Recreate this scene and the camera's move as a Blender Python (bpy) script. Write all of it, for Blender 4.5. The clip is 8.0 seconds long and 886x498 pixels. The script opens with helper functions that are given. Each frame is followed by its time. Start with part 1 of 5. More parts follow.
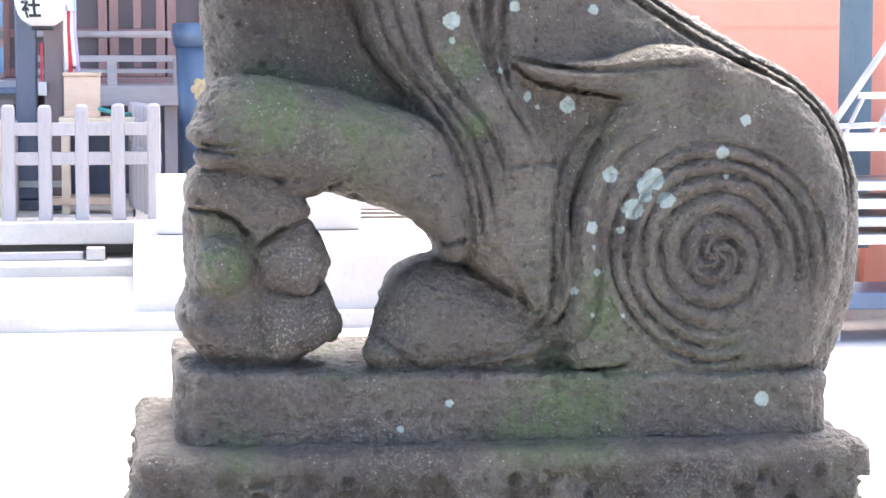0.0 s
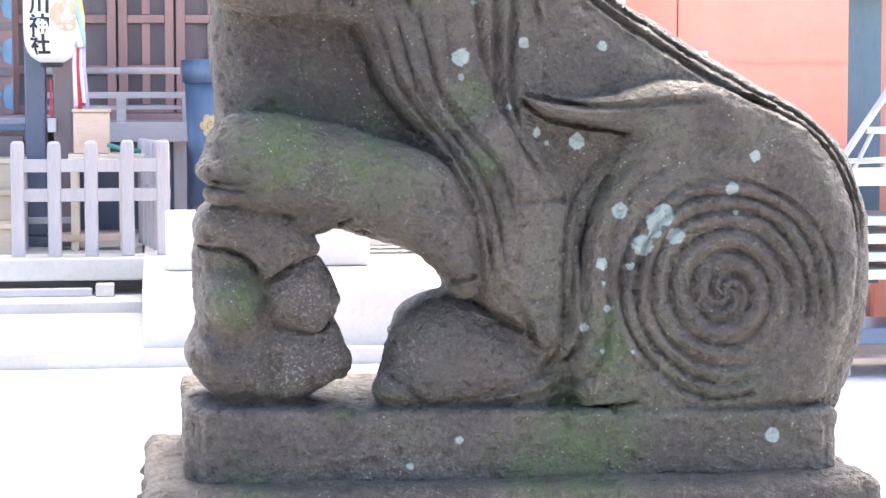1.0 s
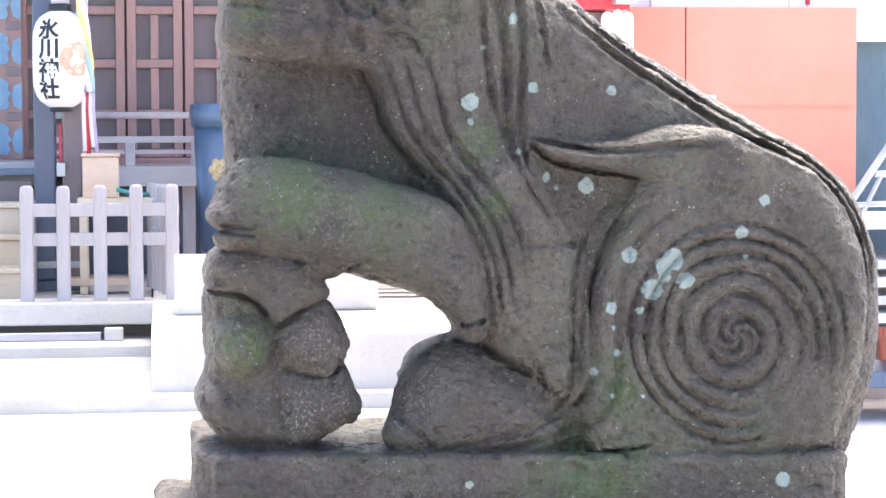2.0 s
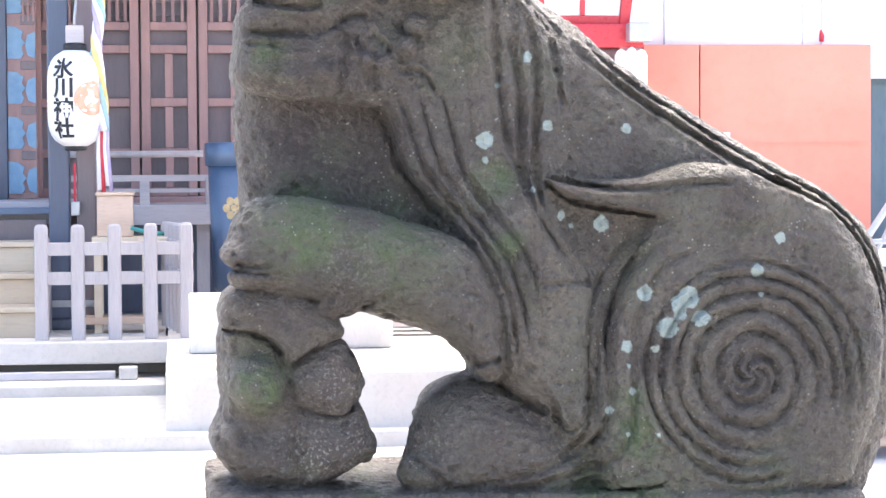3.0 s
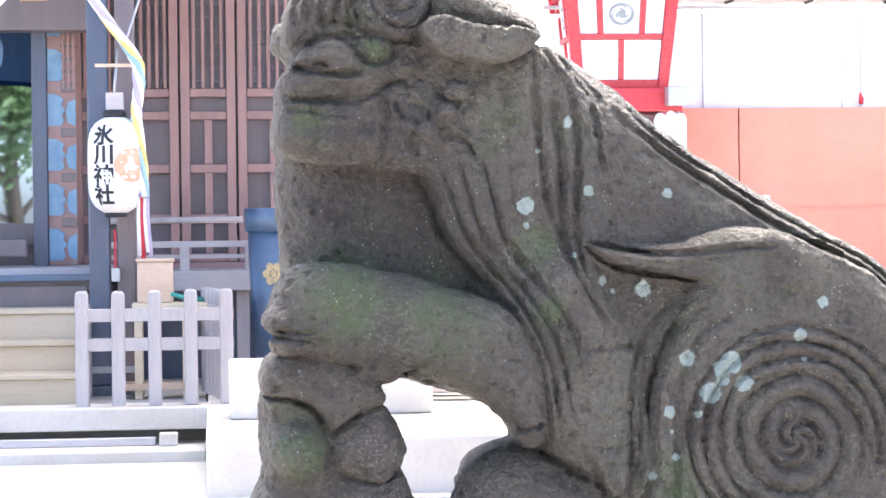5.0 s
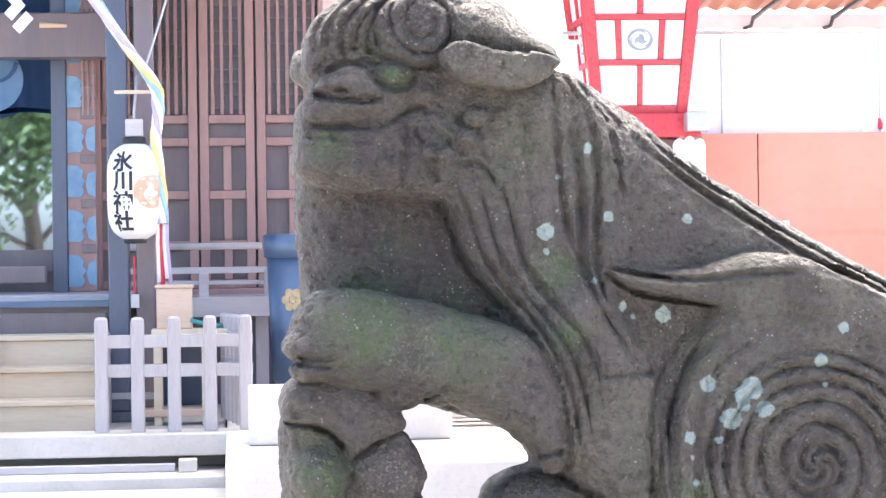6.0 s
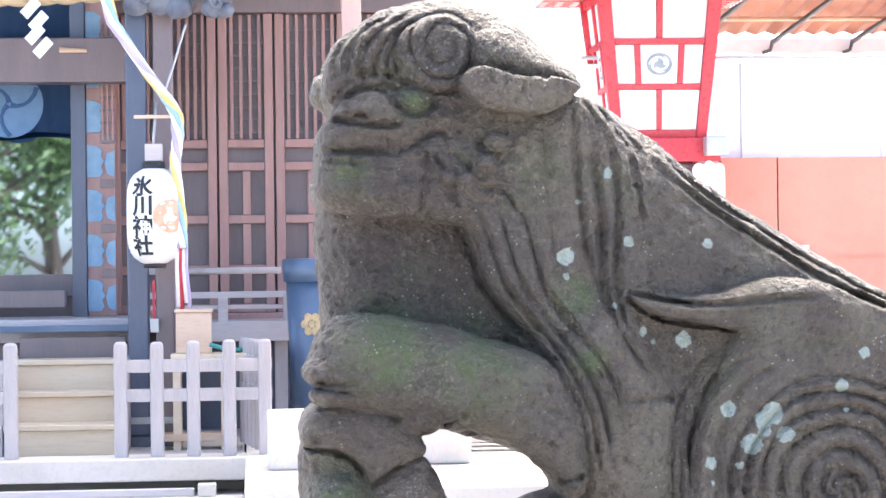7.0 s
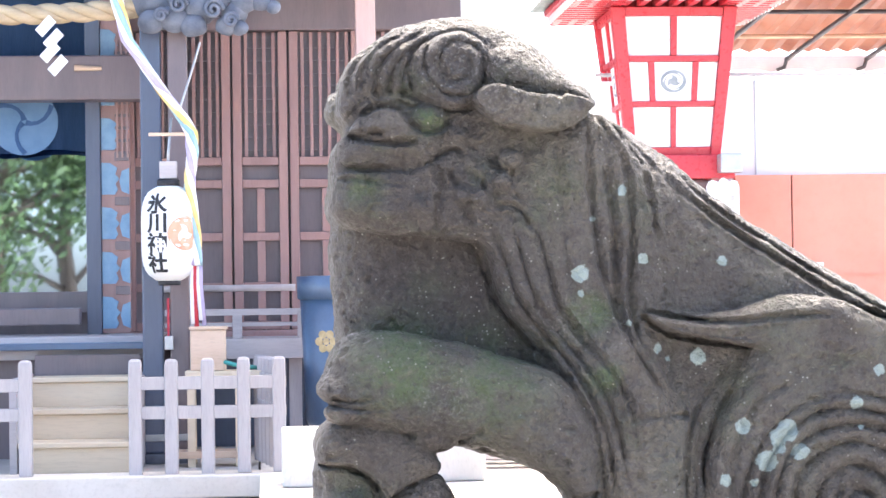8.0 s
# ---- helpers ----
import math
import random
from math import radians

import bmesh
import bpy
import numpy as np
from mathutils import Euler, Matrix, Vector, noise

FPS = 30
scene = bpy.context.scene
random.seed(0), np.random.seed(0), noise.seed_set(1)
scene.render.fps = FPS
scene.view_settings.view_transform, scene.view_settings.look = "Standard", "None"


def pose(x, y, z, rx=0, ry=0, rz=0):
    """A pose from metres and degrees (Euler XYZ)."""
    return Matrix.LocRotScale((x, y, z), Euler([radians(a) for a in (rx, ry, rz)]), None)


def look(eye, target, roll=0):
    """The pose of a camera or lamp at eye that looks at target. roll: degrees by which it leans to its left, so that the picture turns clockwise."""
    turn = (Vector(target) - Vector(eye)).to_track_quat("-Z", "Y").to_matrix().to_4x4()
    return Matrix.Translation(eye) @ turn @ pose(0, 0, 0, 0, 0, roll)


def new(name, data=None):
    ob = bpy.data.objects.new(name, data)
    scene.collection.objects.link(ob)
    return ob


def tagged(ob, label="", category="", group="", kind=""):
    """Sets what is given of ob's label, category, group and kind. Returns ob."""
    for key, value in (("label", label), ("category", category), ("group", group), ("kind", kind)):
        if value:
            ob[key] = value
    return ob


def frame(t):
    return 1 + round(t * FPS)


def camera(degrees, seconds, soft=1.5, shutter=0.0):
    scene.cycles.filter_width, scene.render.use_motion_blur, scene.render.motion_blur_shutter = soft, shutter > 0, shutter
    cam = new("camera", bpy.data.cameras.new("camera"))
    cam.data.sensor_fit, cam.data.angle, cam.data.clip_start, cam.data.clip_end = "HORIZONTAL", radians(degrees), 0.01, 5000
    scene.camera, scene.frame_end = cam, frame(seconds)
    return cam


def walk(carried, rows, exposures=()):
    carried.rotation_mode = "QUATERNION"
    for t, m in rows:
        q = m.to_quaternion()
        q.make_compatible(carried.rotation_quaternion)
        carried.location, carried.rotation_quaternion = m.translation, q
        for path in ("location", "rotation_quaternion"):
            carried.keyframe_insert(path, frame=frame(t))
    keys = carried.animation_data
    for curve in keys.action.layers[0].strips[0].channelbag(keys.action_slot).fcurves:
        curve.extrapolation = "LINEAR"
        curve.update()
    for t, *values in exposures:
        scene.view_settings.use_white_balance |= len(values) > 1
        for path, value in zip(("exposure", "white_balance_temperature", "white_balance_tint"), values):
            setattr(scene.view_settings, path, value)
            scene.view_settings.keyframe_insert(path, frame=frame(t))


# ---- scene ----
cam = camera(22.18, 8.0)
# seconds, eye in metres, turn in degrees: a slow tilt upwards and to the side from one standpoint
PATH = [
    (0.0, 0.0000, 0.0000, 1.2400, 84.840, -0.000, -7.500),
    (0.5, 0.0005, 0.0035, 1.2402, 85.280, 0.104, -7.388),
    (1.0, -0.0003, 0.0042, 1.2421, 85.731, 0.131, -7.283),
    (1.5, -0.0031, 0.0005, 1.2434, 86.293, 0.164, -7.206),
    (3.0, -0.0037, 0.0091, 1.2448, 87.795, 0.357, -6.730),
    (3.5, -0.0045, 0.0124, 1.2456, 88.242, 0.455, -6.545),
    (4.0, -0.0048, 0.0143, 1.2461, 88.680, 0.503, -6.300),
    (4.5, -0.0057, 0.0149, 1.2474, 89.068, 0.594, -6.012),
    (6.0, -0.0102, 0.0136, 1.2486, 90.083, 0.756, -5.286),
    (6.5, -0.0109, 0.0155, 1.2501, 90.389, 0.795, -5.036),
    (7.0, -0.0121, 0.0154, 1.2500, 90.703, 0.767, -4.810),
    (7.5, -0.0135, 0.0107, 1.2501, 90.942, 0.794, -4.629),
    (8.0, -0.0138, 0.0092, 1.2499, 91.145, 0.784, -4.455),
]
walk(cam, [(t, pose(x, y, z, rx, ry, rz)) for t, x, y, z, rx, ry, rz in PATH], exposures=[(0.0, 2.92), (4.0, 2.78), (8.0, 2.8)])

# ---- light: bright overcast day, strongest from high above and a little behind the statue ----
SUN_ELEVATION, SUN_AZIMUTH = 64.0, 18.0     # degrees; azimuth clockwise from +y
world = bpy.data.worlds.new("sky")
scene.world = world
world.use_nodes = True
wn, wl = world.node_tree.nodes, world.node_tree.links
sky = wn.new("ShaderNodeTexSky")
sky.sky_type, sky.sun_disc = "NISHITA", False
sky.sun_elevation, sky.sun_rotation = radians(SUN_ELEVATION), radians(SUN_AZIMUTH)
sky.air_density, sky.dust_density, sky.ozone_density = 0.7, 3.5, 0.2
wl.new(sky.outputs[0], wn["Background"].inputs[0])
wn["Background"].inputs[1].default_value = 0.15
sun = new("sun", bpy.data.lights.new("sun", "SUN"))
sun.data.energy, sun.data.angle, sun.data.color = 1.5, radians(50.0), (1.0, 0.89, 0.74)
sa, se = radians(SUN_AZIMUTH), radians(SUN_ELEVATION)
sun.matrix_world = look((0, 0, 0), (-math.sin(sa) * math.cos(se), -math.cos(sa) * math.cos(se), -math.sin(se)))
sun.location = (0, 0, 20)


# ---- materials ----
class Nodes:
    """A small builder for node materials."""

    def __init__(self, name):
        self.m = bpy.data.materials.new(name)
        self.m.use_nodes = True
        self.t = self.m.node_tree
        self.b = self.t.nodes["Principled BSDF"]
        self.xyz = self.t.nodes.new("ShaderNodeTexCoord").outputs["Object"]

    def put(self, socket, value):
        if isinstance(value, bpy.types.NodeSocket):
            self.t.links.new(value, socket)
        elif isinstance(value, (tuple, list)) and len(value) == 3 and socket.type == "RGBA":
            socket.default_value = (*value, 1)
        else:
            socket.default_value = value

    def stretch(self, s):
        n = self.t.nodes.new("ShaderNodeMapping")
        n.inputs["Scale"].default_value = s
        self.put(n.inputs["Vector"], self.xyz)
        return n.outputs[0]

    def noise(self, scale, detail=5, rough=0.6, vector=None, distort=0.0):
        n = self.t.nodes.new("ShaderNodeTexNoise")
        n.inputs["Scale"].default_value, n.inputs["Detail"].default_value = scale, detail
        n.inputs["Roughness"].default_value, n.inputs["Distortion"].default_value = rough, distort
        self.put(n.inputs["Vector"], vector or self.xyz)
        return n.outputs[0]

    def cells(self, scale, vector=None, feature="F1"):
        n = self.t.nodes.new("ShaderNodeTexVoronoi")
        n.feature = feature
        n.inputs["Scale"].default_value = scale
        self.put(n.inputs["Vector"], vector or self.xyz)
        return n.outputs["Distance"]

    def ramp(self, value, lo, hi, a=0.0, b=1.0):
        n = self.t.nodes.new("ShaderNodeMapRange")
        n.interpolation_type = "SMOOTHSTEP"
        for k, v in zip(("Value", "From Min", "From Max", "To Min", "To Max"), (value, lo, hi, a, b)):
            self.put(n.inputs[k], v)
        return n.outputs[0]

    def math(self, op, a, b=0.0):
        n = self.t.nodes.new("ShaderNodeMath")
        n.operation = op
        self.put(n.inputs[0], a), self.put(n.inputs[1], b)
        return n.outputs[0]

    def mix(self, factor, a, b):
        n = self.t.nodes.new("ShaderNodeMix")
        n.data_type = "RGBA"
        self.put(n.inputs[0], factor), self.put(n.inputs[6], a), self.put(n.inputs[7], b)
        return n.outputs[2]

    def random(self):
        return self.t.nodes.new("ShaderNodeObjectInfo").outputs["Random"]

    def bump(self, height, strength=0.4, distance=0.01):
        n = self.t.nodes.new("ShaderNodeBump")
        n.inputs["Strength"].default_value, n.inputs["Distance"].default_value = strength, distance
        self.put(n.inputs["Height"], height)
        self.put(self.b.inputs["Normal"], n.outputs[0])

    def done(self, color, rough=0.7, metal=0.0):
        self.put(self.b.inputs["Base Color"], color)
        self.put(self.b.inputs["Roughness"], rough)
        self.b.inputs["Metallic"].default_value = metal
        return self.m


def worn(name, a, b, scale=6.0, rough=0.7, bump=0.25, distance=0.004, stretch=(1, 1, 1), dirt=0.25, metal=0.0, coat=0.0):
    """A surface of two tones in large stains and fine grain, with light relief."""
    n = Nodes(name)
    v = n.stretch(stretch)
    big, fine = n.noise(scale, 4, 0.55, v), n.noise(scale * 14, 4, 0.7, v)
    c = n.mix(n.ramp(big, 0.3, 0.7), a, b)
    c = n.mix(n.ramp(fine, 0.45, 0.75, 0, dirt), c, tuple(x * 0.55 for x in a))
    c = n.mix(n.math("MULTIPLY", n.random(), 0.2), c, b)
    n.bump(fine, bump, distance)
    n.b.inputs["Coat Weight"].default_value, n.b.inputs["Coat Roughness"].default_value = coat, 0.35
    n.b.inputs["Coat IOR"].default_value = 1.9
    return n.done(c, n.ramp(fine, 0.3, 0.7, max(rough - 0.12, 0.05), min(rough + 0.1, 1)), metal)


CONCRETE = worn("pale_concrete", (0.37, 0.355, 0.33), (0.46, 0.445, 0.42), 1.2, 0.85, 0.3)
KERB = worn("pale_stone", (0.5, 0.46, 0.41), (0.6, 0.56, 0.51), 3.0, 0.8, 0.3)
STONE_BLOCK = worn("streaked_white_stone", (0.52, 0.53, 0.47), (0.64, 0.62, 0.57), 5.0, 0.8, 0.3, stretch=(1, 1, 0.35))
SILVER_WOOD = worn("silvered_wood", (0.36, 0.33, 0.33), (0.46, 0.425, 0.42), 8.0, 0.65, 0.2, stretch=(1, 1, 0.12))
GREY_WOOD = worn("grey_wood", (0.42, 0.39, 0.4), (0.54, 0.5, 0.49), 5.0, 0.65, 0.25, stretch=(0.15, 1, 1))
RED_WOOD = worn("red_brown_wood", (0.29, 0.155, 0.14), (0.38, 0.215, 0.19), 6.0, 0.5, 0.25, stretch=(1, 1, 0.12), coat=0.45)
DARK_WOOD = worn("dark_wood", (0.125, 0.095, 0.105), (0.175, 0.13, 0.135), 6.0, 0.5, 0.25, stretch=(1, 1, 0.15), coat=0.45)
NAVY_WOOD = worn("navy_painted_wood", (0.04, 0.06, 0.11), (0.065, 0.09, 0.15), 5.0, 0.45, 0.15, stretch=(1, 1, 0.15), coat=0.45)
BLUE_FITTING = worn("weathered_blue_metal", (0.16, 0.3, 0.45), (0.24, 0.4, 0.54), 9.0, 0.45, 0.2)
TAN_WOOD = worn("tan_wood", (0.6, 0.42, 0.29), (0.72, 0.54, 0.4), 7.0, 0.6, 0.25, stretch=(0.2, 1, 1))
STEP_WOOD = worn("pale_step_boards", (0.66, 0.53, 0.37), (0.76, 0.63, 0.46), 6.0, 0.65, 0.25, stretch=(0.12, 1, 1))
BLUE_PAINT = worn("blue_paint", (0.04, 0.08, 0.15), (0.06, 0.115, 0.2), 5.0, 0.4, 0.12, coat=0.45)
ORANGE_PAINT = worn("salmon_painted_board", (0.6, 0.22, 0.15), (0.68, 0.28, 0.2), 1.6, 0.55, 0.1, dirt=0.1)
VERMILION = worn("vermilion_lacquer", (0.5, 0.03, 0.045), (0.6, 0.05, 0.065), 4.0, 0.35, 0.08, dirt=0.1)
PAPER = worn("white_paper", (0.78, 0.78, 0.77), (0.84, 0.84, 0.82), 9.0, 0.8, 0.1, dirt=0.05)
WHITE_PAINT = worn("white_paint", (0.8, 0.79, 0.78), (0.86, 0.86, 0.85), 3.0, 0.45, 0.06, dirt=0.08)
INK = worn("black_ink", (0.012, 0.013, 0.016), (0.03, 0.03, 0.035), 20.0, 0.6, 0.05)
CREST_ORANGE = worn("faded_orange_print", (0.74, 0.36, 0.22), (0.8, 0.46, 0.32), 20.0, 0.7, 0.05, dirt=0.1)
CREST_GREY = worn("grey_print", (0.22, 0.25, 0.27), (0.34, 0.37, 0.38), 20.0, 0.7, 0.05, dirt=0.1)
GOLD = worn("dull_gold_print", (0.4, 0.29, 0.14), (0.55, 0.43, 0.24), 30.0, 0.5, 0.1, metal=0.3)
STRAW = worn("straw_rope", (0.42, 0.32, 0.2), (0.58, 0.46, 0.3), 16.0, 0.85, 0.5, stretch=(0.3, 1, 1))
CARVED_GREY = worn("weathered_grey_carving", (0.09, 0.105, 0.14), (0.17, 0.19, 0.23), 9.0, 0.75, 0.4)
STEEL = worn("galvanised_steel", (0.4, 0.41, 0.42), (0.52, 0.53, 0.54), 9.0, 0.4, 0.1, metal=0.6)
DARK_STEEL = worn("dark_steel", (0.06, 0.065, 0.075), (0.1, 0.1, 0.11), 9.0, 0.4, 0.1, metal=0.5)
TEAL = worn("teal_rubber", (0.03, 0.25, 0.22), (0.05, 0.32, 0.28), 9.0, 0.4, 0.05)
CRIMSON = worn("crimson_cloth", (0.5, 0.03, 0.05), (0.6, 0.06, 0.08), 12.0, 0.7, 0.1)
VIOLET = worn("violet_cloth", (0.42, 0.36, 0.56), (0.52, 0.46, 0.64), 12.0, 0.7, 0.1)
YELLOW = worn("yellow_cloth", (0.78, 0.54, 0.18), (0.84, 0.64, 0.3), 12.0, 0.7, 0.1)
GREEN_CLOTH = worn("green_cloth", (0.26, 0.44, 0.5), (0.36, 0.54, 0.6), 12.0, 0.7, 0.1)
WHITE_CLOTH = worn("white_cloth", (0.74, 0.73, 0.76), (0.82, 0.81, 0.82), 12.0, 0.8, 0.1, dirt=0.08)
CURTAIN = worn("blue_curtain", (0.035, 0.09, 0.2), (0.05, 0.12, 0.26), 5.0, 0.8, 0.1, stretch=(3, 1, 0.2))
CURTAIN_CREST = worn("pale_blue_print", (0.1, 0.2, 0.34), (0.14, 0.25, 0.4), 9.0, 0.8, 0.05, dirt=0.1)
BARK = worn("bark", (0.07, 0.05, 0.035), (0.12, 0.09, 0.07), 12.0, 0.9, 0.6, 0.02, stretch=(1, 1, 0.25))
LEAF = worn("leaves", (0.035, 0.07, 0.02), (0.07, 0.12, 0.035), 1.5, 0.55, 0.1)
ROOF = worn("dark_roof_copper", (0.05, 0.1, 0.1), (0.09, 0.15, 0.15), 6.0, 0.5, 0.2)

awn = Nodes("orange_awning_sheet")
tone = awn.mix(awn.ramp(awn.noise(3.0, 4), 0.35, 0.65), (0.24, 0.09, 0.055), (0.34, 0.16, 0.1))
leak, both = awn.t.nodes.new("ShaderNodeBsdfTranslucent"), awn.t.nodes.new("ShaderNodeMixShader")
awn.put(leak.inputs["Color"], tone)
both.inputs[0].default_value = 0.16
awn.t.links.new(awn.b.outputs[0], both.inputs[1])
awn.t.links.new(leak.outputs[0], both.inputs[2])
awn.t.links.new(both.outputs[0], awn.t.nodes["Material Output"].inputs["Surface"])
AWNING = awn.done(tone, 0.35)

glass = Nodes("dark_glass")
glass.bump(glass.noise(1.3, 2), 0.02, 0.02)
glass.b.inputs["Specular IOR Level"].default_value = 1.0
glass.b.inputs["IOR"].default_value = 5.0
glass.b.inputs["Specular Tint"].default_value = (0.72, 0.86, 1.0, 1.0)
GLASS = glass.done((0.01, 0.014, 0.022), 0.02)


# ---- mesh helpers ----
def part(name, bm, material, parent=None, label="", smooth=False):
    """Links a bmesh as one mesh object, under a thing or a part if a parent is given."""
    me = bpy.data.meshes.new(name)
    bm.to_mesh(me)
    bm.free()
    me.materials.append(material)
    if smooth:
        me.polygons.foreach_set("use_smooth", [True] * len(me.polygons))
    ob = new(name, me)
    if parent:
        ob.parent = parent
    if label:
        ob["label"] = label
    return ob


def thing(name, at, label, category, group="", kind=""):
    """An Empty at a thing's base, which carries its parts."""
    ob = new(name)
    ob.empty_display_size = 0.1
    ob.location = at
    return tagged(ob, label, category, group, kind)


def box(x0, x1, y0, y1, z0, z1, bevel=0.004, bm=None, taper=None):
    """A box with bevelled edges. taper: how far the lower corners move in."""
    bm = bm or bmesh.new()
    r = bmesh.ops.create_cube(bm, size=1.0)
    for v in r["verts"]:
        v.co = Vector(((x0 + x1) / 2 + v.co.x * (x1 - x0), (y0 + y1) / 2 + v.co.y * (y1 - y0), (z0 + z1) / 2 + v.co.z * (z1 - z0)))
    if bevel:
        edges = list({e for v in r["verts"] for e in v.link_edges})
        bmesh.ops.bevel(bm, geom=edges, offset=bevel, segments=2, affect="EDGES", profile=0.6)
    return bm


def lathe(profile, steps=28, bm=None, at=(0, 0, 0)):
    """A turned shape about z from (radius, height) pairs."""
    bm = bm or bmesh.new()
    rings = [[bm.verts.new((at[0] + r * math.cos(2 * math.pi * k / steps), at[1] + r * math.sin(2 * math.pi * k / steps), at[2] + z)) for k in range(steps)] for r, z in profile]
    for a, b in zip(rings, rings[1:]):
        for k in range(steps):
            bm.faces.new((a[k], a[(k + 1) % steps], b[(k + 1) % steps], b[k]))
    bm.faces.new(list(reversed(rings[0])))
    bm.faces.new(rings[-1])
    return bm


def tube(points, radius, steps=8, bm=None, flat=1.0):
    """A round bar along points; radius may be a list. flat squeezes it in y."""
    bm = bm or bmesh.new()
    points = [Vector(p) for p in points]
    radii = radius if isinstance(radius, (list, tuple)) else [radius] * len(points)
    rings = []
    for i, p in enumerate(points):
        d = (points[min(i + 1, len(points) - 1)] - points[max(i - 1, 0)]).normalized()
        side = d.cross(Vector((0, 1, 0))) if abs(d.y) < 0.9 else d.cross(Vector((0, 0, 1)))
        side.normalize()
        other = d.cross(side)
        rings.append([bm.verts.new(p + radii[i] * (math.cos(2 * math.pi * k / steps) * side + flat * math.sin(2 * math.pi * k / steps) * other)) for k in range(steps)])
    for a, b in zip(rings, rings[1:]):
        for k in range(steps):
            bm.faces.new((a[k], a[(k + 1) % steps], b[(k + 1) % steps], b[k]))
    bm.faces.new(rings[0][::-1])
    bm.faces.new(rings[-1])
    bmesh.ops.recalc_face_normals(bm, faces=bm.faces)
    return bm


def plate(outline, y, depth, bm=None):
    """A flat plate in the xz plane from y to y + depth."""
    bm = bm or bmesh.new()
    a = [bm.verts.new((x, y, z)) for x, z in outline]
    b = [bm.verts.new((x, y + depth, z)) for x, z in outline]
    n = len(a)
    bm.faces.new(a), bm.faces.new(b[::-1])
    for k in range(n):
        bm.faces.new((a[k], b[k], b[(k + 1) % n], a[(k + 1) % n]))
    bmesh.ops.recalc_face_normals(bm, faces=bm.faces)
    return bm


def comma(cx, cz, r, start, y, depth, fat=0.25, bm=None):
    """One comma of a triple-comma crest: a round head that tapers into a curling tail."""
    left, right = [], []
    for k in range(17):
        f = k / 16
        a, q = start + math.radians(185) * f, r * (0.5 + 0.42 * f)
        w = r * fat * (1 - f) ** 0.75 + 0.0006
        left.append((cx + (q + w) * math.cos(a), cz + (q + w) * math.sin(a)))
        right.append((cx + (q - w) * math.cos(a), cz + (q - w) * math.sin(a)))
    hx, hz = cx + 0.5 * r * math.cos(start), cz + 0.5 * r * math.sin(start)
    head = [(hx + fat * r * math.cos(start + math.pi - b), hz + fat * r * math.sin(start + math.pi - b)) for b in (-0.35, -0.7, -1.05, -1.4, -1.75, -2.1, -2.45, -2.8)]
    return plate(left + right[::-1] + head, y, depth, bm)


# ---- ground, kerbs, terrace ----
ground = part("ground", box(-120, 120, -120, 160, -0.3, 0.0, 0), CONCRETE)
tagged(ground, "pale sunlit concrete forecourt, almost white", "ground", kind="structure")
platform = part("pavement", box(-9, 12, 9.99, 40, -0.05, 0.068, 0.006), CONCRETE)
tagged(platform, "pale concrete platform one low kerb above the forecourt", "pavement", kind="structure")
terrace = part("terrace", box(-0.06, 12, 9.98, 40, 0.05, 0.32, 0.012), KERB)
tagged(terrace, "raised pale concrete terrace with a clean front edge", "terrace", kind="structure")
landing = part("landing", box(-9, -0.07, 11.55, 40, 0.05, 0.125, 0.008), KERB)
tagged(landing, "low pale stone step before the fence", "step", kind="structure")
back_ground = part("inner_ground", box(-9, -0.07, 12.22, 40, 0.1, 0.29, 0.004), CONCRETE)
tagged(back_ground, "pale ground before the shrine steps", "ground", kind="structure")
fence_sill = part("fence_sill", box(-9, 0.12, 11.93, 12.26, 0.2, 0.318, 0.01), KERB)
tagged(fence_sill, "long pale stone sill under the white fence", "sill", kind="structure")

# kerb stones along the platform's front
for k in range(14):
    x = -8.45 + 1.1 * k - 0.03
    part("kerb_stone", box(x, x + 1.09, 9.84, 9.985, -0.05, 0.07, 0.008), KERB, platform)
beam = part("drain_cover", box(-3.2, -0.33, 11.85, 11.925, 0.127, 0.165, 0.004), GREY_WOOD)
tagged(beam, "long grey-brown timber lying below the fence sill", "timber")
prop = part("stone_block", box(-0.31, -0.215, 11.8, 11.92, 0.127, 0.19, 0.006), KERB)
tagged(prop, "small pale stone block beside a timber", "stone block")
curb = part("stone_post", box(0.05, 0.4, 11.02, 11.36, 0.322, 0.6, 0.014), STONE_BLOCK)
tagged(curb, "squat white stone block with green streaks on the terrace", "stone block")

# white pillar and a low slatted deck on the terrace, far under the statue's arch
marker = part("stone_pillar", box(0.72, 1.06, 11.2, 11.5, 0.322, 1.0, 0.015), STONE_BLOCK)
tagged(marker, "white stone pillar on the terrace", "pillar")
deck = thing("deck", (1.1, 11.95, 0.32), "low weathered grey timber deck on short dark feet", "deck")
for k in range(8):
    part("slat", box(0.0, 2.4, 0.3 * k, 0.3 * k + 0.2, 0.05, 0.08, 0.004), GREY_WOOD, deck)
for x in (0.3, 1.1, 1.9):
    part("bearer", box(x, x + 0.06, 0.0, 2.3, 0.004, 0.048, 0.003), DARK_WOOD, deck)


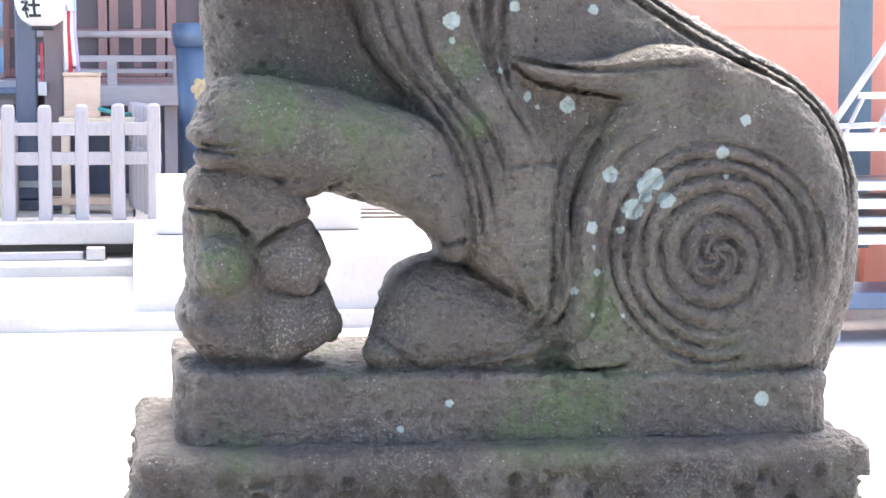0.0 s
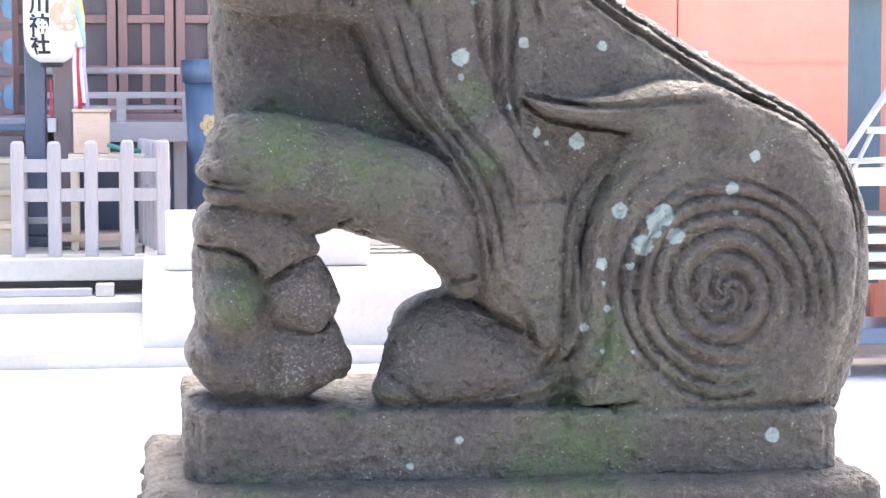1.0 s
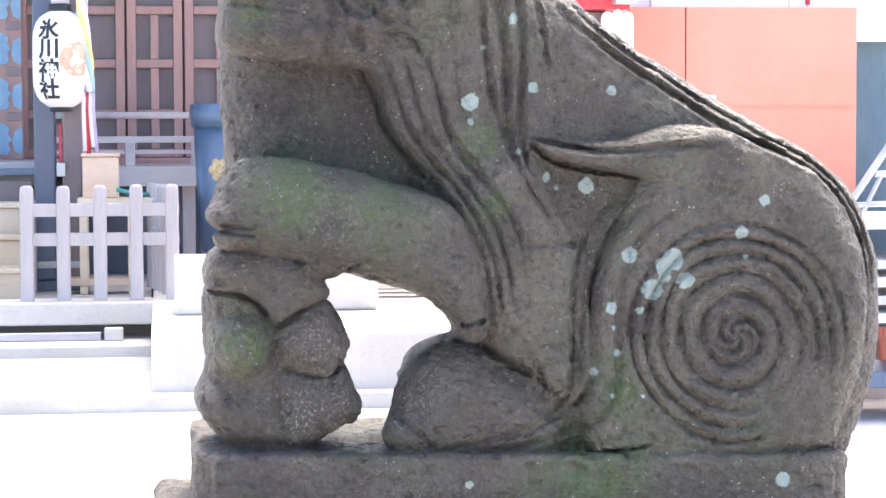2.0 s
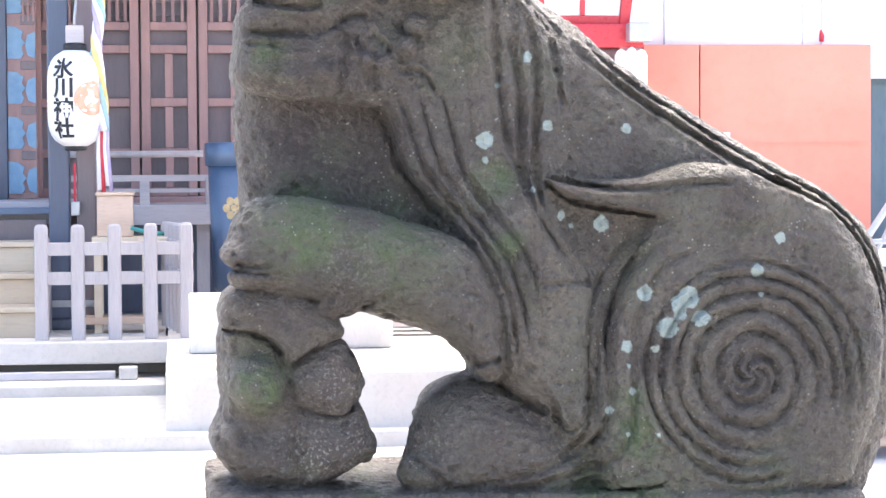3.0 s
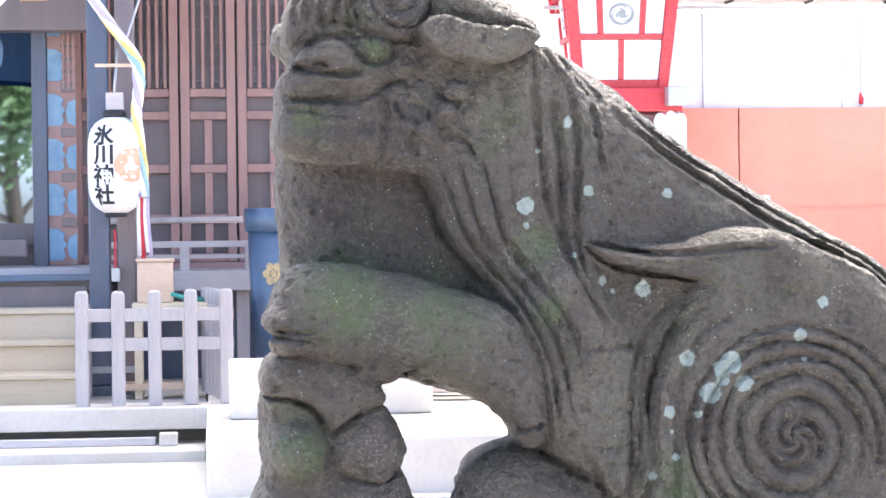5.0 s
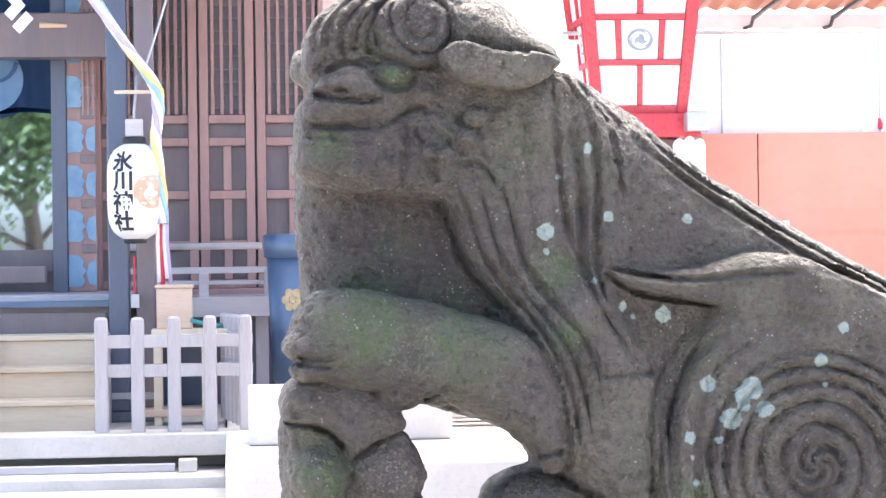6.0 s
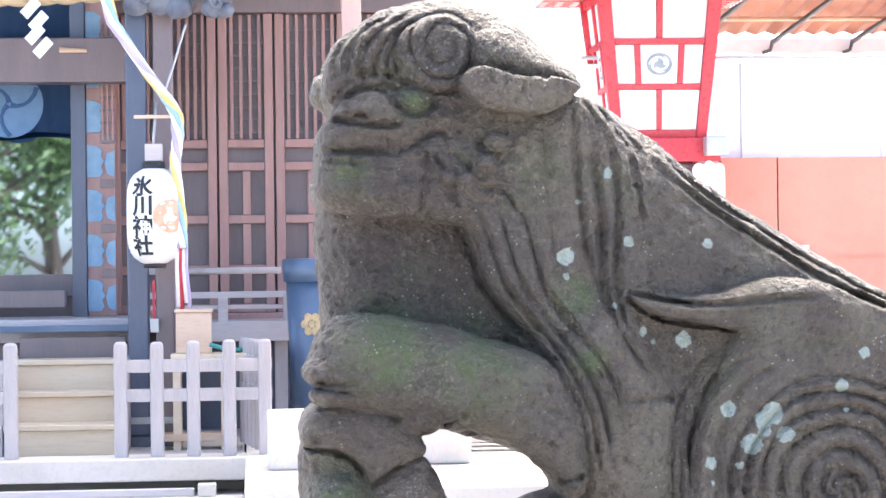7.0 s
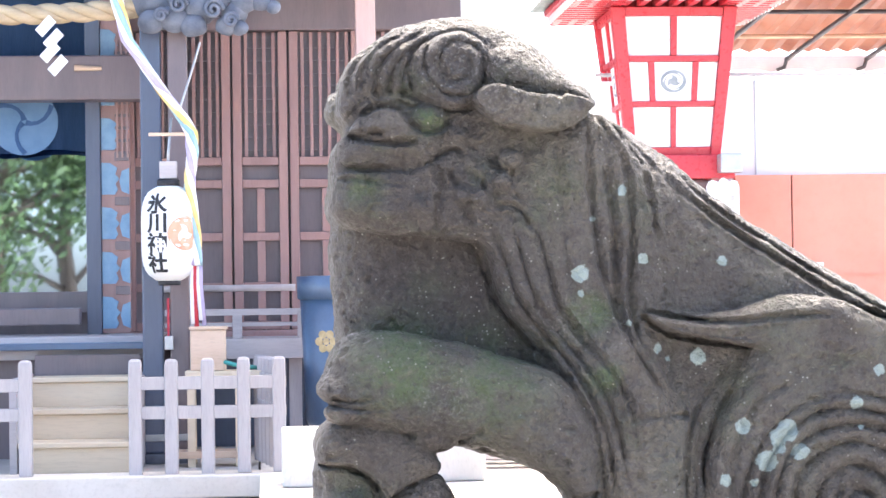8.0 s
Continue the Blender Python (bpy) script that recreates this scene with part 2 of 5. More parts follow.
# ---- white picket fence ----
def picket(width, depth, height):
    """A square post with a rounded, weather-worn top."""
    bm = bmesh.new()
    w, d = width / 2, depth / 2
    rings = []
    for z, s in ((0, 1), (0.03, 1), (height - 0.035, 1), (height - 0.014, 0.93), (height - 0.003, 0.7), (height, 0.4)):
        ring = []
        for sx, sy in ((-1, -1), (1, -1), (1, 1), (-1, 1)):
            for ux, uy in ((0.8, 1), (1, 0.8)) if sx * sy < 0 else ((1, 0.8), (0.8, 1)):
                ring.append(bm.verts.new((sx * ux * w * s, sy * uy * d * s, z)))
        rings.append(ring)
    for a, b in zip(rings, rings[1:]):
        for k in range(8):
            bm.faces.new((a[k], a[(k + 1) % 8], b[(k + 1) % 8], b[k]))
    bm.faces.new(rings[0][::-1]), bm.faces.new(rings[-1])
    bmesh.ops.recalc_face_normals(bm, faces=bm.faces)
    return bm


def fence(at, xs, label, returns=()):
    """A fence along x with posts at xs, and pickets of a return at (y) going back from its last post."""
    f = thing("picket_fence", at, label, "fence", group="fences before the shrine")
    first = part("post", picket(0.07, 0.07, 0.61), SILVER_WOOD, f)
    first.location = (xs[0], 0, 0)
    for x in xs[1:]:
        p = first.copy()
        scene.collection.objects.link(p)
        p.location = (x, 0, 0.004 * math.sin(x * 37))
    for z in (0.325, 0.48):
        part("rail", box(xs[0] - 0.02, xs[-1] + 0.02, -0.026, 0.026, z - 0.034, z + 0.034, 0.004), SILVER_WOOD, f)
    if returns:
        slim = None
        for y in returns:
            p = part("picket", picket(0.055, 0.045, 0.6), SILVER_WOOD, f) if slim is None else slim.copy()
            if slim is not None:
                scene.collection.objects.link(p)
            slim = p
            p.location = (xs[-1] + 0.02 - 0.14 * y, y, 0)
        for z in (0.325, 0.48):
            bm = box(xs[-1] - 0.005, xs[-1] + 0.045, returns[0] - 0.16, returns[-1], z - 0.03, z + 0.03, 0.004)
            for v in bm.verts:
                v.co.x -= 0.14 * v.co.y
            part("rail", bm, SILVER_WOOD, f)
    return f


fence((0, 12.08, 0.318), (-0.715, -0.525, -0.333, -0.143, 0.045), "weathered silver-white timber fence with a return towards the shrine", (0.2, 0.35, 0.5, 0.65, 0.8, 0.95))
fence((0, 12.08, 0.318), (-2.62, -2.43, -2.24, -2.05, -1.86, -1.67, -1.48, -1.29), "weathered silver-white timber fence ending at the steps")

# ---- shrine: steps, veranda, walls ----
stairs = thing("shrine_steps", (-1.08, 12.6, 0.29), "three pale timber steps up to the shrine veranda", "steps")
for k in range(3):
    part("riser", box(-0.3, 0.3, 0.3 * k + 0.02, 0.3 * k + 0.05, 0.17 * k, 0.17 * (k + 1) - 0.032, 0.003), STEP_WOOD, stairs)
    part("tread", box(-0.31, 0.31, 0.3 * k, 0.3 * k + 0.34, 0.17 * (k + 1) - 0.03, 0.17 * (k + 1), 0.006), STEP_WOOD, stairs)
for x in (-0.355, 0.315):
    part("stringer", box(x, x + 0.04, 0.0, 1.0, 0, 0.52, 0.004), GREY_WOOD, stairs)
part("back_board", box(-0.31, 0.31, 0.96, 1.0, 0.5, 0.63, 0.003), DARK_WOOD, stairs)

left_veranda = thing("veranda", (-1.9, 13.65, 0.29), "grey timber veranda with blue-grey edge beams before the glazed door", "veranda")
part("edge_beam", box(-3.0, 1.25, 0, 0.16, 0.6, 0.735, 0.008), GREY_WOOD, left_veranda)
part("sill_beam", box(-3.0, 1.3, -0.12, 0.1, 0.66, 0.70, 0.006), BLUE_PAINT, left_veranda)
part("floor", box(-3.0, 1.25, 0.16, 1.3, 0.68, 0.735, 0.004), GREY_WOOD, left_veranda)
part("upper_beam", box(-3.0, 0.72, 0.6, 0.75, 0.80, 0.905, 0.006), DARK_WOOD, left_veranda)
part("underfloor_board", box(-3.0, 1.25, 0.18, 0.22, 0.0, 0.6, 0.003), DARK_WOOD, left_veranda)

veranda = thing("veranda", (-0.5, 14.15, 0.29), "grey timber veranda with a low rail along the panelled wall", "veranda")
part("floor", box(0.1, 1.7, 0.05, 0.95, 0.6, 0.70, 0.004), GREY_WOOD, veranda)
part("edge_beam", box(0.0, 0.71, 0.0, 0.1, 0.575, 0.70, 0.006), GREY_WOOD, veranda)
part("top_rail", tube([(-0.2, 0.05, 1.015), (0.665, 0.05, 1.015)], 0.021, 12), SILVER_WOOD, veranda, smooth=True)
part("middle_rail", box(-0.15, 0.71, 0.02, 0.08, 0.845, 0.885, 0.005), GREY_WOOD, veranda)
part("lower_rail", box(-0.15, 0.71, 0.03, 0.075, 0.775, 0.8, 0.004), GREY_WOOD, veranda)
part("rail_post", box(0.27, 0.33, 0.015, 0.075, 0.7, 0.85, 0.004), GREY_WOOD, veranda)
part("rail_post", box(0.675, 0.712, 0.014, 0.086, 0.7, 0.87, 0.004), SILVER_WOOD, veranda)
part("stilt", box(0.62, 0.70, 0.1, 0.18, 0.0, 0.575, 0.004), SILVER_WOOD, veranda)
part("underfloor_board", box(0.0, 1.7, 0.5, 0.54, 0.0, 0.6, 0.003), NAVY_WOOD, veranda)

shrine = thing("shrine_hall", (0, 15.0, 0.29), "dark red-brown timber shrine hall with lattices and panelled doors", "shrine")
part("wall", box(-4.0, 1.3, 0.12, 0.3, 0.0, 4.6, 0), DARK_WOOD, shrine)
part("lintel", box(-1.15, 1.3, -0.05, 0.118, 2.72, 2.95, 0.01), DARK_WOOD, shrine)
part("ground_beam", box(-1.15, 1.3, -0.05, 0.118, 0.62, 0.74, 0.01), RED_WOOD, shrine)


def door_leaf(x0, x1, columns):
    """A door leaf: stiles and rails, upper lattice, lower sunk panels; all in the hall's own place."""
    w = 0.058
    leaf = part("door_leaf", box(x0, x1, 0.075, 0.116, 0.74, 2.72, 0.003), DARK_WOOD, shrine, "red-brown panelled door leaf")
    for x in (x0, x1 - w):
        part("stile", box(x, x + w, 0.0, 0.074, 0.742, 2.718, 0.006), RED_WOOD, leaf)
    for z in (0.742, 1.0, 1.33, 1.68, 1.83):
        part("rail", box(x0 + w + 0.002, x1 - w - 0.002, 0.008, 0.072, z, z + 0.055, 0.005), RED_WOOD, leaf)
    inner = x1 - x0 - 2 * w
    for z0, z1 in ((1.057, 1.328), (1.387, 1.678), (0.8, 0.998)):
        for c in range(1, columns):
            x = x0 + w + inner * c / columns
            part("muntin", box(x - 0.026, x + 0.026, 0.012, 0.07, z0, z1, 0.004), RED_WOOD, leaf)
    count = max(int(inner / 0.052), 2)
    for k in range(count):
        x = x0 + w + inner * (k + 0.5) / count
        part("lattice_slat", box(x - 0.011, x + 0.011, 0.02, 0.06, 1.888, 2.716, 0.002), RED_WOOD, leaf)
    for k in range(9):
        z = 1.93 + 0.085 * k
        part("lattice_bar", box(x0 + w + 0.002, x1 - w - 0.002, 0.045, 0.063, z, z + 0.018, 0), DARK_WOOD, leaf)
    return leaf


door_leaf(-0.93, -0.24, 2)
door_leaf(-0.225, 0.135, 2)
door_leaf(0.15, 0.62, 2)
door_leaf(0.635, 1.2, 2)

# corner post with blue scalloped metal bands, and the small lattice beside it
post = thing("painted_post", (-1.03, 14.55, 0.9), "brown timber post with weathered blue scalloped fittings", "post")
part("core", box(-0.03, 0.15, 0.02, 0.14, 0.13, 2.3, 0.004), RED_WOOD, post)
part("dark_stile", box(-0.125, -0.032, -0.02, 0.14, 0.1, 2.3, 0.005), NAVY_WOOD, post)
for k in range(7):
    z = 0.16 + 0.285 * k
    scallop = [(-0.028, z), (0.055, z), (0.075, z + 0.03), (0.06, z + 0.07), (0.085, z + 0.1), (0.06, z + 0.13), (0.072, z + 0.17), (0.03, z + 0.2), (-0.028, z + 0.205)]
    part("metal_band", plate(scallop, 0.002, 0.016), BLUE_FITTING, post)
    if k < 4:
        part("side_band", plate([(0.1, z + 0.02), (0.148, z), (0.148, z + 0.17), (0.1, z + 0.15), (0.085, z + 0.085)], 0.006, 0.012), BLUE_FITTING, post)
    if k < 4:
        part("sunk_panel", box(0.055, 0.15, 0.0, 0.018, z + 0.215, z + 0.27, 0.003), DARK_WOOD, post)
for k in range(3):
    x = 0.075 + 0.032 * k
    part("lattice_slat", box(x - 0.006, x + 0.006, -0.005, 0.012, 1.25, 2.0, 0.002), RED_WOOD, post)
for k in range(9):
    part("lattice_bar", box(0.06, 0.152, -0.002, 0.01, 1.27 + 0.08 * k, 1.29 + 0.08 * k, 0), DARK_WOOD, post)

# glazed door with a curtain above
window_1 = thing("window_1", (-1.9, 14.9, 1.0), "wide dark glazed door that mirrors trees", "window", kind="structure")
part("window_frame", box(-1.6, 0.74, -0.02, 0.06, 0.16, 0.30, 0.005), DARK_WOOD, window_1)
part("pane", box(-1.6, 0.74, 0.02, 0.03, 0.3, 1.95, 0), GLASS, window_1)
part("stile", box(-0.55, -0.47, -0.03, 0.05, 0.3, 1.95, 0.004), DARK_WOOD, window_1)
part("stile", box(0.735, 0.79, -0.03, 0.05, 0.16, 1.95, 0.004), NAVY_WOOD, window_1)

curtain = thing("curtain", (-1.9, 14.62, 2.2), "dark blue shrine curtain with a pale round triple-comma crest", "curtain")
bm = bmesh.new()
cols = []
for i in range(97):
    x = -1.6 + 2.38 * i / 96
    w = 0.012 * math.sin(x * 31) + 0.008 * math.sin(x * 53 + 1)
    cols.append([bm.verts.new((x, 0.05 + w * (1.2 - 0.5 * j), 0.6 * j - (0.012 * math.sin(x * 9) if j == 0 else 0))) for j in (0, 1, 2)])
for a, b in zip(cols, cols[1:]):
    for j in (0, 1):
        bm.faces.new((a[j], b[j], b[j + 1], a[j + 1]))
bmesh.ops.solidify(bm, geom=bm.faces[:], thickness=0.004)
part("cloth", bm, CURTAIN, curtain, smooth=True)
ring = [(0.35 + 0.215 * math.cos(2 * math.pi * k / 40), 0.19 + 0.215 * math.sin(2 * math.pi * k / 40)) for k in range(40)]
crest = part("crest", plate(ring, 0.016, 0.003), CURTAIN_CREST, curtain, "pale blue round crest")
for k in range(3):
    part("crest_line", tube([(0.35 + r * math.cos(math.pi * (0.5 + 2 * k / 3) + 1.1 * r / 0.21), 0.012, 0.19 + r * math.sin(math.pi * (0.5 + 2 * k / 3) + 1.1 * r / 0.21)) for r in (0.01, 0.05, 0.09, 0.13, 0.17, 0.205)], [0.02, 0.013, 0.011, 0.012, 0.014, 0.016], 6, flat=0.2), CURTAIN, crest)

upper_beam = part("tie_beam", box(-4.0, -0.72, 14.3, 14.5, 2.50, 2.78, 0.012), DARK_WOOD)
tagged(upper_beam, "dark timber tie beam under the shrine eaves", "beam", kind="structure")
eave = part("eaves", box(-5.0, 1.35, 13.1, 15.0, 3.5, 3.6, 0.01), DARK_WOOD)
tagged(eave, "dark underside of the shrine's deep eaves", "eaves", kind="structure")
roof = part("shrine_roof", plate([(-6.0, 3.604), (1.6, 3.604), (0.9, 5.2), (-5.4, 5.2)], 12.95, 4.2), ROOF)
tagged(roof, "dark green copper shrine roof", "roof", kind="structure")
pale_post = part("eaves_post", box(0.545, 0.665, 13.75, 13.87, 0.29, 3.5, 0.006), worn("pinkish_planed_wood", (0.6, 0.42, 0.38), (0.7, 0.52, 0.46), 6.0, 0.6, 0.15, stretch=(1, 1, 0.1)))
tagged(pale_post, "pale pinkish planed timber post under the eaves", "post")

# the pair of porch posts
for x0, x1, mat, label in ((-0.735, -0.615, NAVY_WOOD, "dark navy timber porch post behind the paper lantern"), (-0.575, -0.462, DARK_WOOD, "dark brown timber porch post behind the paper lantern")):
    porch = thing("porch_post", ((x0 + x1) / 2, 13.27, 0.29), label, "post", group="porch posts")
    h = (x1 - x0) / 2
    part("shaft", box(-h, h, -0.06, 0.06, 0.06, 3.2, 0.012), mat, porch)
    part("foot", box(-h - 0.02, h + 0.02, -0.08, 0.08, 0.0, 0.058, 0.008), CARVED_GREY, porch)
    part("collar", box(-h - 0.006, h + 0.006, -0.066, 0.066, 0.13, 0.17, 0.003), STEEL, porch)

# carved beast bracket under the eaves: bosses, scrolls and a snout
beast = thing("carved_bracket", (0, 0, 0), "weathered blue-grey carved timber bracket head with scrolls", "carving")
for x, y, z, r in ((-0.62, 13.2, 2.98, 0.13), (-0.48, 13.15, 3.0, 0.11), (-0.38, 13.12, 2.93, 0.1), (-0.28, 13.1, 2.99, 0.1), (-0.18, 13.1, 2.9, 0.075), (-0.12, 13.08, 2.96, 0.075), (-0.03, 13.06, 2.95, 0.055), (0.04, 13.05, 2.92, 0.04), (-0.22, 13.08, 2.82, 0.06), (-0.15, 13.07, 2.8, 0.045), (-0.53, 13.1, 2.86, 0.08), (-0.66, 13.1, 2.84, 0.07), (-0.42, 13.08, 2.82, 0.07)):
    boss = bmesh.new()
    s = bmesh.ops.create_icosphere(boss, subdivisions=3, radius=r)
    for v in s["verts"]:
        f = 1 + 0.16 * noise.noise(v.co * 16 + Vector((x * 9, z * 7, 0)))
        v.co = Vector((v.co.x * f * 1.15 + x, v.co.y * f + y, v.co.z * f + z))
    part("boss", boss, CARVED_GREY, beast, smooth=True)
for x, z, r in ((-0.30, 2.9, 0.06), (-0.5, 2.93, 0.055), (-0.2, 2.84, 0.045), (-0.60, 2.87, 0.04)):
    spiral = [(x + r * (1 - k / 22) * math.cos(k * 0.6), 13.0, z + r * (1 - k / 22) * math.sin(k * 0.6)) for k in range(19)]
    part("scroll", tube(spiral, 0.013, 6), CARVED_GREY, beast, smooth=True)
part("horn", tube([(0.0, 13.05, 2.97), (0.03, 13.05, 3.01), (0.035, 13.05, 3.04)], [0.014, 0.009, 0.004], 6), CARVED_GREY, beast, smooth=True)
back = part("bracket_beam", box(-0.74, -0.2, 13.2, 13.4, 2.9, 3.5, 0.01), NAVY_WOOD)
tagged(back, "dark timber bracket arm under the eaves", "beam", kind="structure")

# ---- straw rope, paper streamer ----
rope = bmesh.new()
for s in range(3):
    pts = []
    for k in range(90):
        x = -3.2 + 2.5 * k / 89
        a = k * 0.42 + s * 2 * math.pi / 3
        sag = 0.06 * ((x + 1.55) ** 2) - 0.05
        pts.append((x, 13.25 + 0.028 * math.cos(a), 2.955 + sag + 0.028 * math.sin(a)))
    tube(pts, 0.034, 8, rope)
straw_rope = part("straw_rope", rope, STRAW, smooth=True)
tagged(straw_rope, "thick twisted straw rope hung across the shrine front", "rope")
streamer = bmesh.new()
for k in range(4):
    z, x = 2.86 - 0.076 * k, -1.25 + (0.012 if k % 2 else -0.02) + 0.012 * k
    plate([(x - 0.06, z - 0.052), (x + 0.02, z + 0.035), (x + 0.062, z - 0.008), (x - 0.018, z - 0.095)], 13.17 + 0.004 * (k % 2), 0.002, streamer)
shide = part("paper_streamer", streamer, PAPER)
tagged(shide, "folded white zigzag paper streamer hanging from the straw rope", "paper streamer")
fixing = part("wood_peg", tube([(-1.2, 14.29, 2.7), (-1.03, 14.29, 2.695)], [0.02, 0.012], 8), TAN_WOOD)
tagged(fixing, "small pale timber peg on the tie beam", "peg")

# ---- paper lantern ----
lantern = thing("paper_lantern", (-0.567, 13.0, 1.33), "white paper lantern with black characters and an orange crest", "lantern")
prof = []
for k in range(41):
    u = k / 40
    r = 0.158 * (1 - abs(2 * u - 1) ** 4.2) ** 0.42 if 0 < u < 1 else 0
    prof.append((max(r, 0.055) + (0.0016 if k % 2 else -0.0016), 0.012 + 0.55 * u))
part("paper_body", lathe(prof, 48), PAPER, lantern, smooth=True)
part("top_hoop", lathe([(0.06, 0.556), (0.066, 0.562), (0.066, 0.59), (0.058, 0.596)], 32), INK, lantern, smooth=True)
part("bottom_hoop", lathe([(0.055, -0.008), (0.064, -0.004), (0.064, 0.018), (0.056, 0.022)], 32), INK, lantern, smooth=True)
part("hanger", tube([(0, 0, 0.59), (0, 0, 0.74), (0.02, 0, 0.95)], 0.008, 8), STEEL, lantern, smooth=True)
part("hook_bracket", box(-0.05, 0.05, -0.03, 0.05, 0.6, 0.70, 0.006), GREY_WOOD, lantern)
part("cross_stick", box(-0.11, 0.15, -0.012, 0.012, 0.845, 0.865, 0.003), TAN_WOOD, lantern)


def on_lantern(bm, centre_angle):
    """Wraps flat artwork (x, z) round the lantern's body."""
    for v in bm.verts:
        u = min(max((v.co.z - 0.012) / 0.55, 0.02), 0.98)
        r = 0.158 * (1 - abs(2 * u - 1) ** 4.2) ** 0.42 + 0.0035 - v.co.y
        a = centre_angle + v.co.x / 0.158
        v.co = Vector((r * math.sin(a), -r * math.cos(a), v.co.z))


def letter_mesh(text, size):
    """A character of the built-in font as a bmesh, centred, upright in xz."""
    cu = bpy.data.curves.new("character", "FONT")
    cu.body, cu.size, cu.extrude = text, size, 0.0
    cu.align_x, cu.align_y, cu.offset = "CENTER", "CENTER", 0.0038
    ob = bpy.data.objects.new("character", cu)
    scene.collection.objects.link(ob)
    me = bpy.data.meshes.new_from_object(ob.evaluated_get(bpy.context.evaluated_depsgraph_get()))
    bpy.data.objects.remove(ob)
    bm = bmesh.new()
    bm.from_mesh(me)
    for v in bm.verts:
        v.co = Vector((v.co.x, 0, v.co.y))
    return bm


for k, ch in enumerate("\u6c37\u5ddd\u795e\u793e"):
    bm = letter_mesh(ch, 0.118)
    if bm.verts:
        zs, xs = [v.co.z for v in bm.verts], [v.co.x for v in bm.verts]
        mz, mx = (min(zs) + max(zs)) / 2, (min(xs) + max(xs)) / 2
        for v in bm.verts:
            v.co.x, v.co.z = (v.co.x - mx) * 1.1, v.co.z - mz + 0.455 - 0.112 * k
        bmesh.ops.subdivide_edges(bm, edges=[e for e in bm.edges if e.calc_length() > 0.03], cuts=2)
        on_lantern(bm, -0.43)
    part("character", bm, INK, lantern, "black brush character")
for k in range(3):
    bm = comma(0.0, 0.285, 0.108, 2 * math.pi * k / 3 + 0.5, 0.0, 0.001, 0.27)
    on_lantern(bm, 0.62)
    part("crest_comma", bm, CREST_ORANGE, lantern, "orange crest stroke")

tag = part("red_tag", box(-0.592, -0.578, 13.2, 13.212, 1.03, 1.25, 0.001), CRIMSON)
tagged(tag, "narrow red cloth strip hanging on the porch post", "cloth strip")
switch = part("switch_box", box(-0.605, -0.555, 13.16, 13.207, 0.95, 1.03, 0.005), STEEL)
tagged(switch, "small grey metal box on the porch post", "switch box")

# five-coloured cord: twisted cloth bands from the eaves down past the lantern
cord = thing("bell_cord", (-0.4, 12.96, 1.1), "twisted five-coloured cloth cord with loose ends", "cord")
spine = [(-0.47, 2.0), (-0.45, 1.85), (-0.39, 1.62), (-0.22, 1.36), (-0.10, 1.2), (-0.035, 1.09), (-0.03, 0.98), (-0.045, 0.86), (-0.05, 0.74), (-0.022, 0.5), (-0.015, 0.3)]
fine_spine = []
for (ax, az), (bx, bz) in zip(spine, spine[1:]):
    fine_spine += [(ax + (bx - ax) * k / 6, az + (bz - az) * k / 6) for k in range(6)]
for s, mat in enumerate((VIOLET, WHITE_CLOTH, GREEN_CLOTH, YELLOW, WHITE_CLOTH)):
    pts = []
    for k, (x, z) in enumerate(fine_spine):
        a = 0.28 * k + s * 2 * math.pi / 5
        pts.append((x + 0.02 * math.cos(a) + 0.008 * s / 5, 0.03 * math.sin(a), z))
    part("cloth_band", tube(pts, 0.017, 7), mat, cord, smooth=True)
for k, (x, mat, end) in enumerate(((-0.035, WHITE_CLOTH, -0.05), (-0.02, CRIMSON, -0.08), (0.0, WHITE_CLOTH, -0.03), (0.012, VIOLET, -0.06))):
    part("loose_end", tube([(x, 0.0, 0.42), (x - 0.004, 0.012, 0.22), (x + 0.006 * k, 0.0, end + 0.05)], [0.011, 0.014, 0.013], 6, flat=0.35), mat, cord, smooth=True)
part("pull_string", tube([(-0.11, 0.06, 1.2), (-0.04, 0.1, 1.42), (0.02, 0.12, 1.62)], 0.007, 6), STEEL, cord)

# wooden chest on a stand, with a green hose
chest = thing("wooden_chest", (-0.35, 13.0, 0.29), "pale unpainted wooden chest on a plank stand", "chest")
part("body", box(-0.1, 0.1, -0.1, 0.1, 0.545, 0.775, 0.006), TAN_WOOD, chest)
part("lid", box(-0.108, 0.108, -0.108, 0.108, 0.777, 0.795, 0.004), TAN_WOOD, chest)
part("shelf", box(-0.13, 0.2, -0.14, 0.12, 0.51, 0.543, 0.004), STEP_WOOD, chest)
for x in (-0.12, 0.15):
    for y in (-0.12, 0.07):
        part("leg", box(x, x + 0.045, y, y + 0.045, 0.0, 0.508, 0.004), STEP_WOOD, chest)
part("foot_rail", box(-0.19, 0.21, -0.13, 0.09, 0.05, 0.09, 0.004), TAN_WOOD, chest)
hose = part("garden_hose", tube([(-0.26, 12.85, 0.885), (-0.2, 12.84, 0.868), (-0.12, 12.86, 0.855), (-0.06, 12.9, 0.846)], 0.012, 8), TEAL, smooth=True)
tagged(hose, "short teal hose lying beside the wooden chest", "hose")
hose_shelf = part("plank_shelf", box(-0.22, 0.06, 12.8, 13.0, 0.80, 0.833, 0.004), STEP_WOOD)
tagged(hose_shelf, "pale plank carrying a teal hose", "plank")

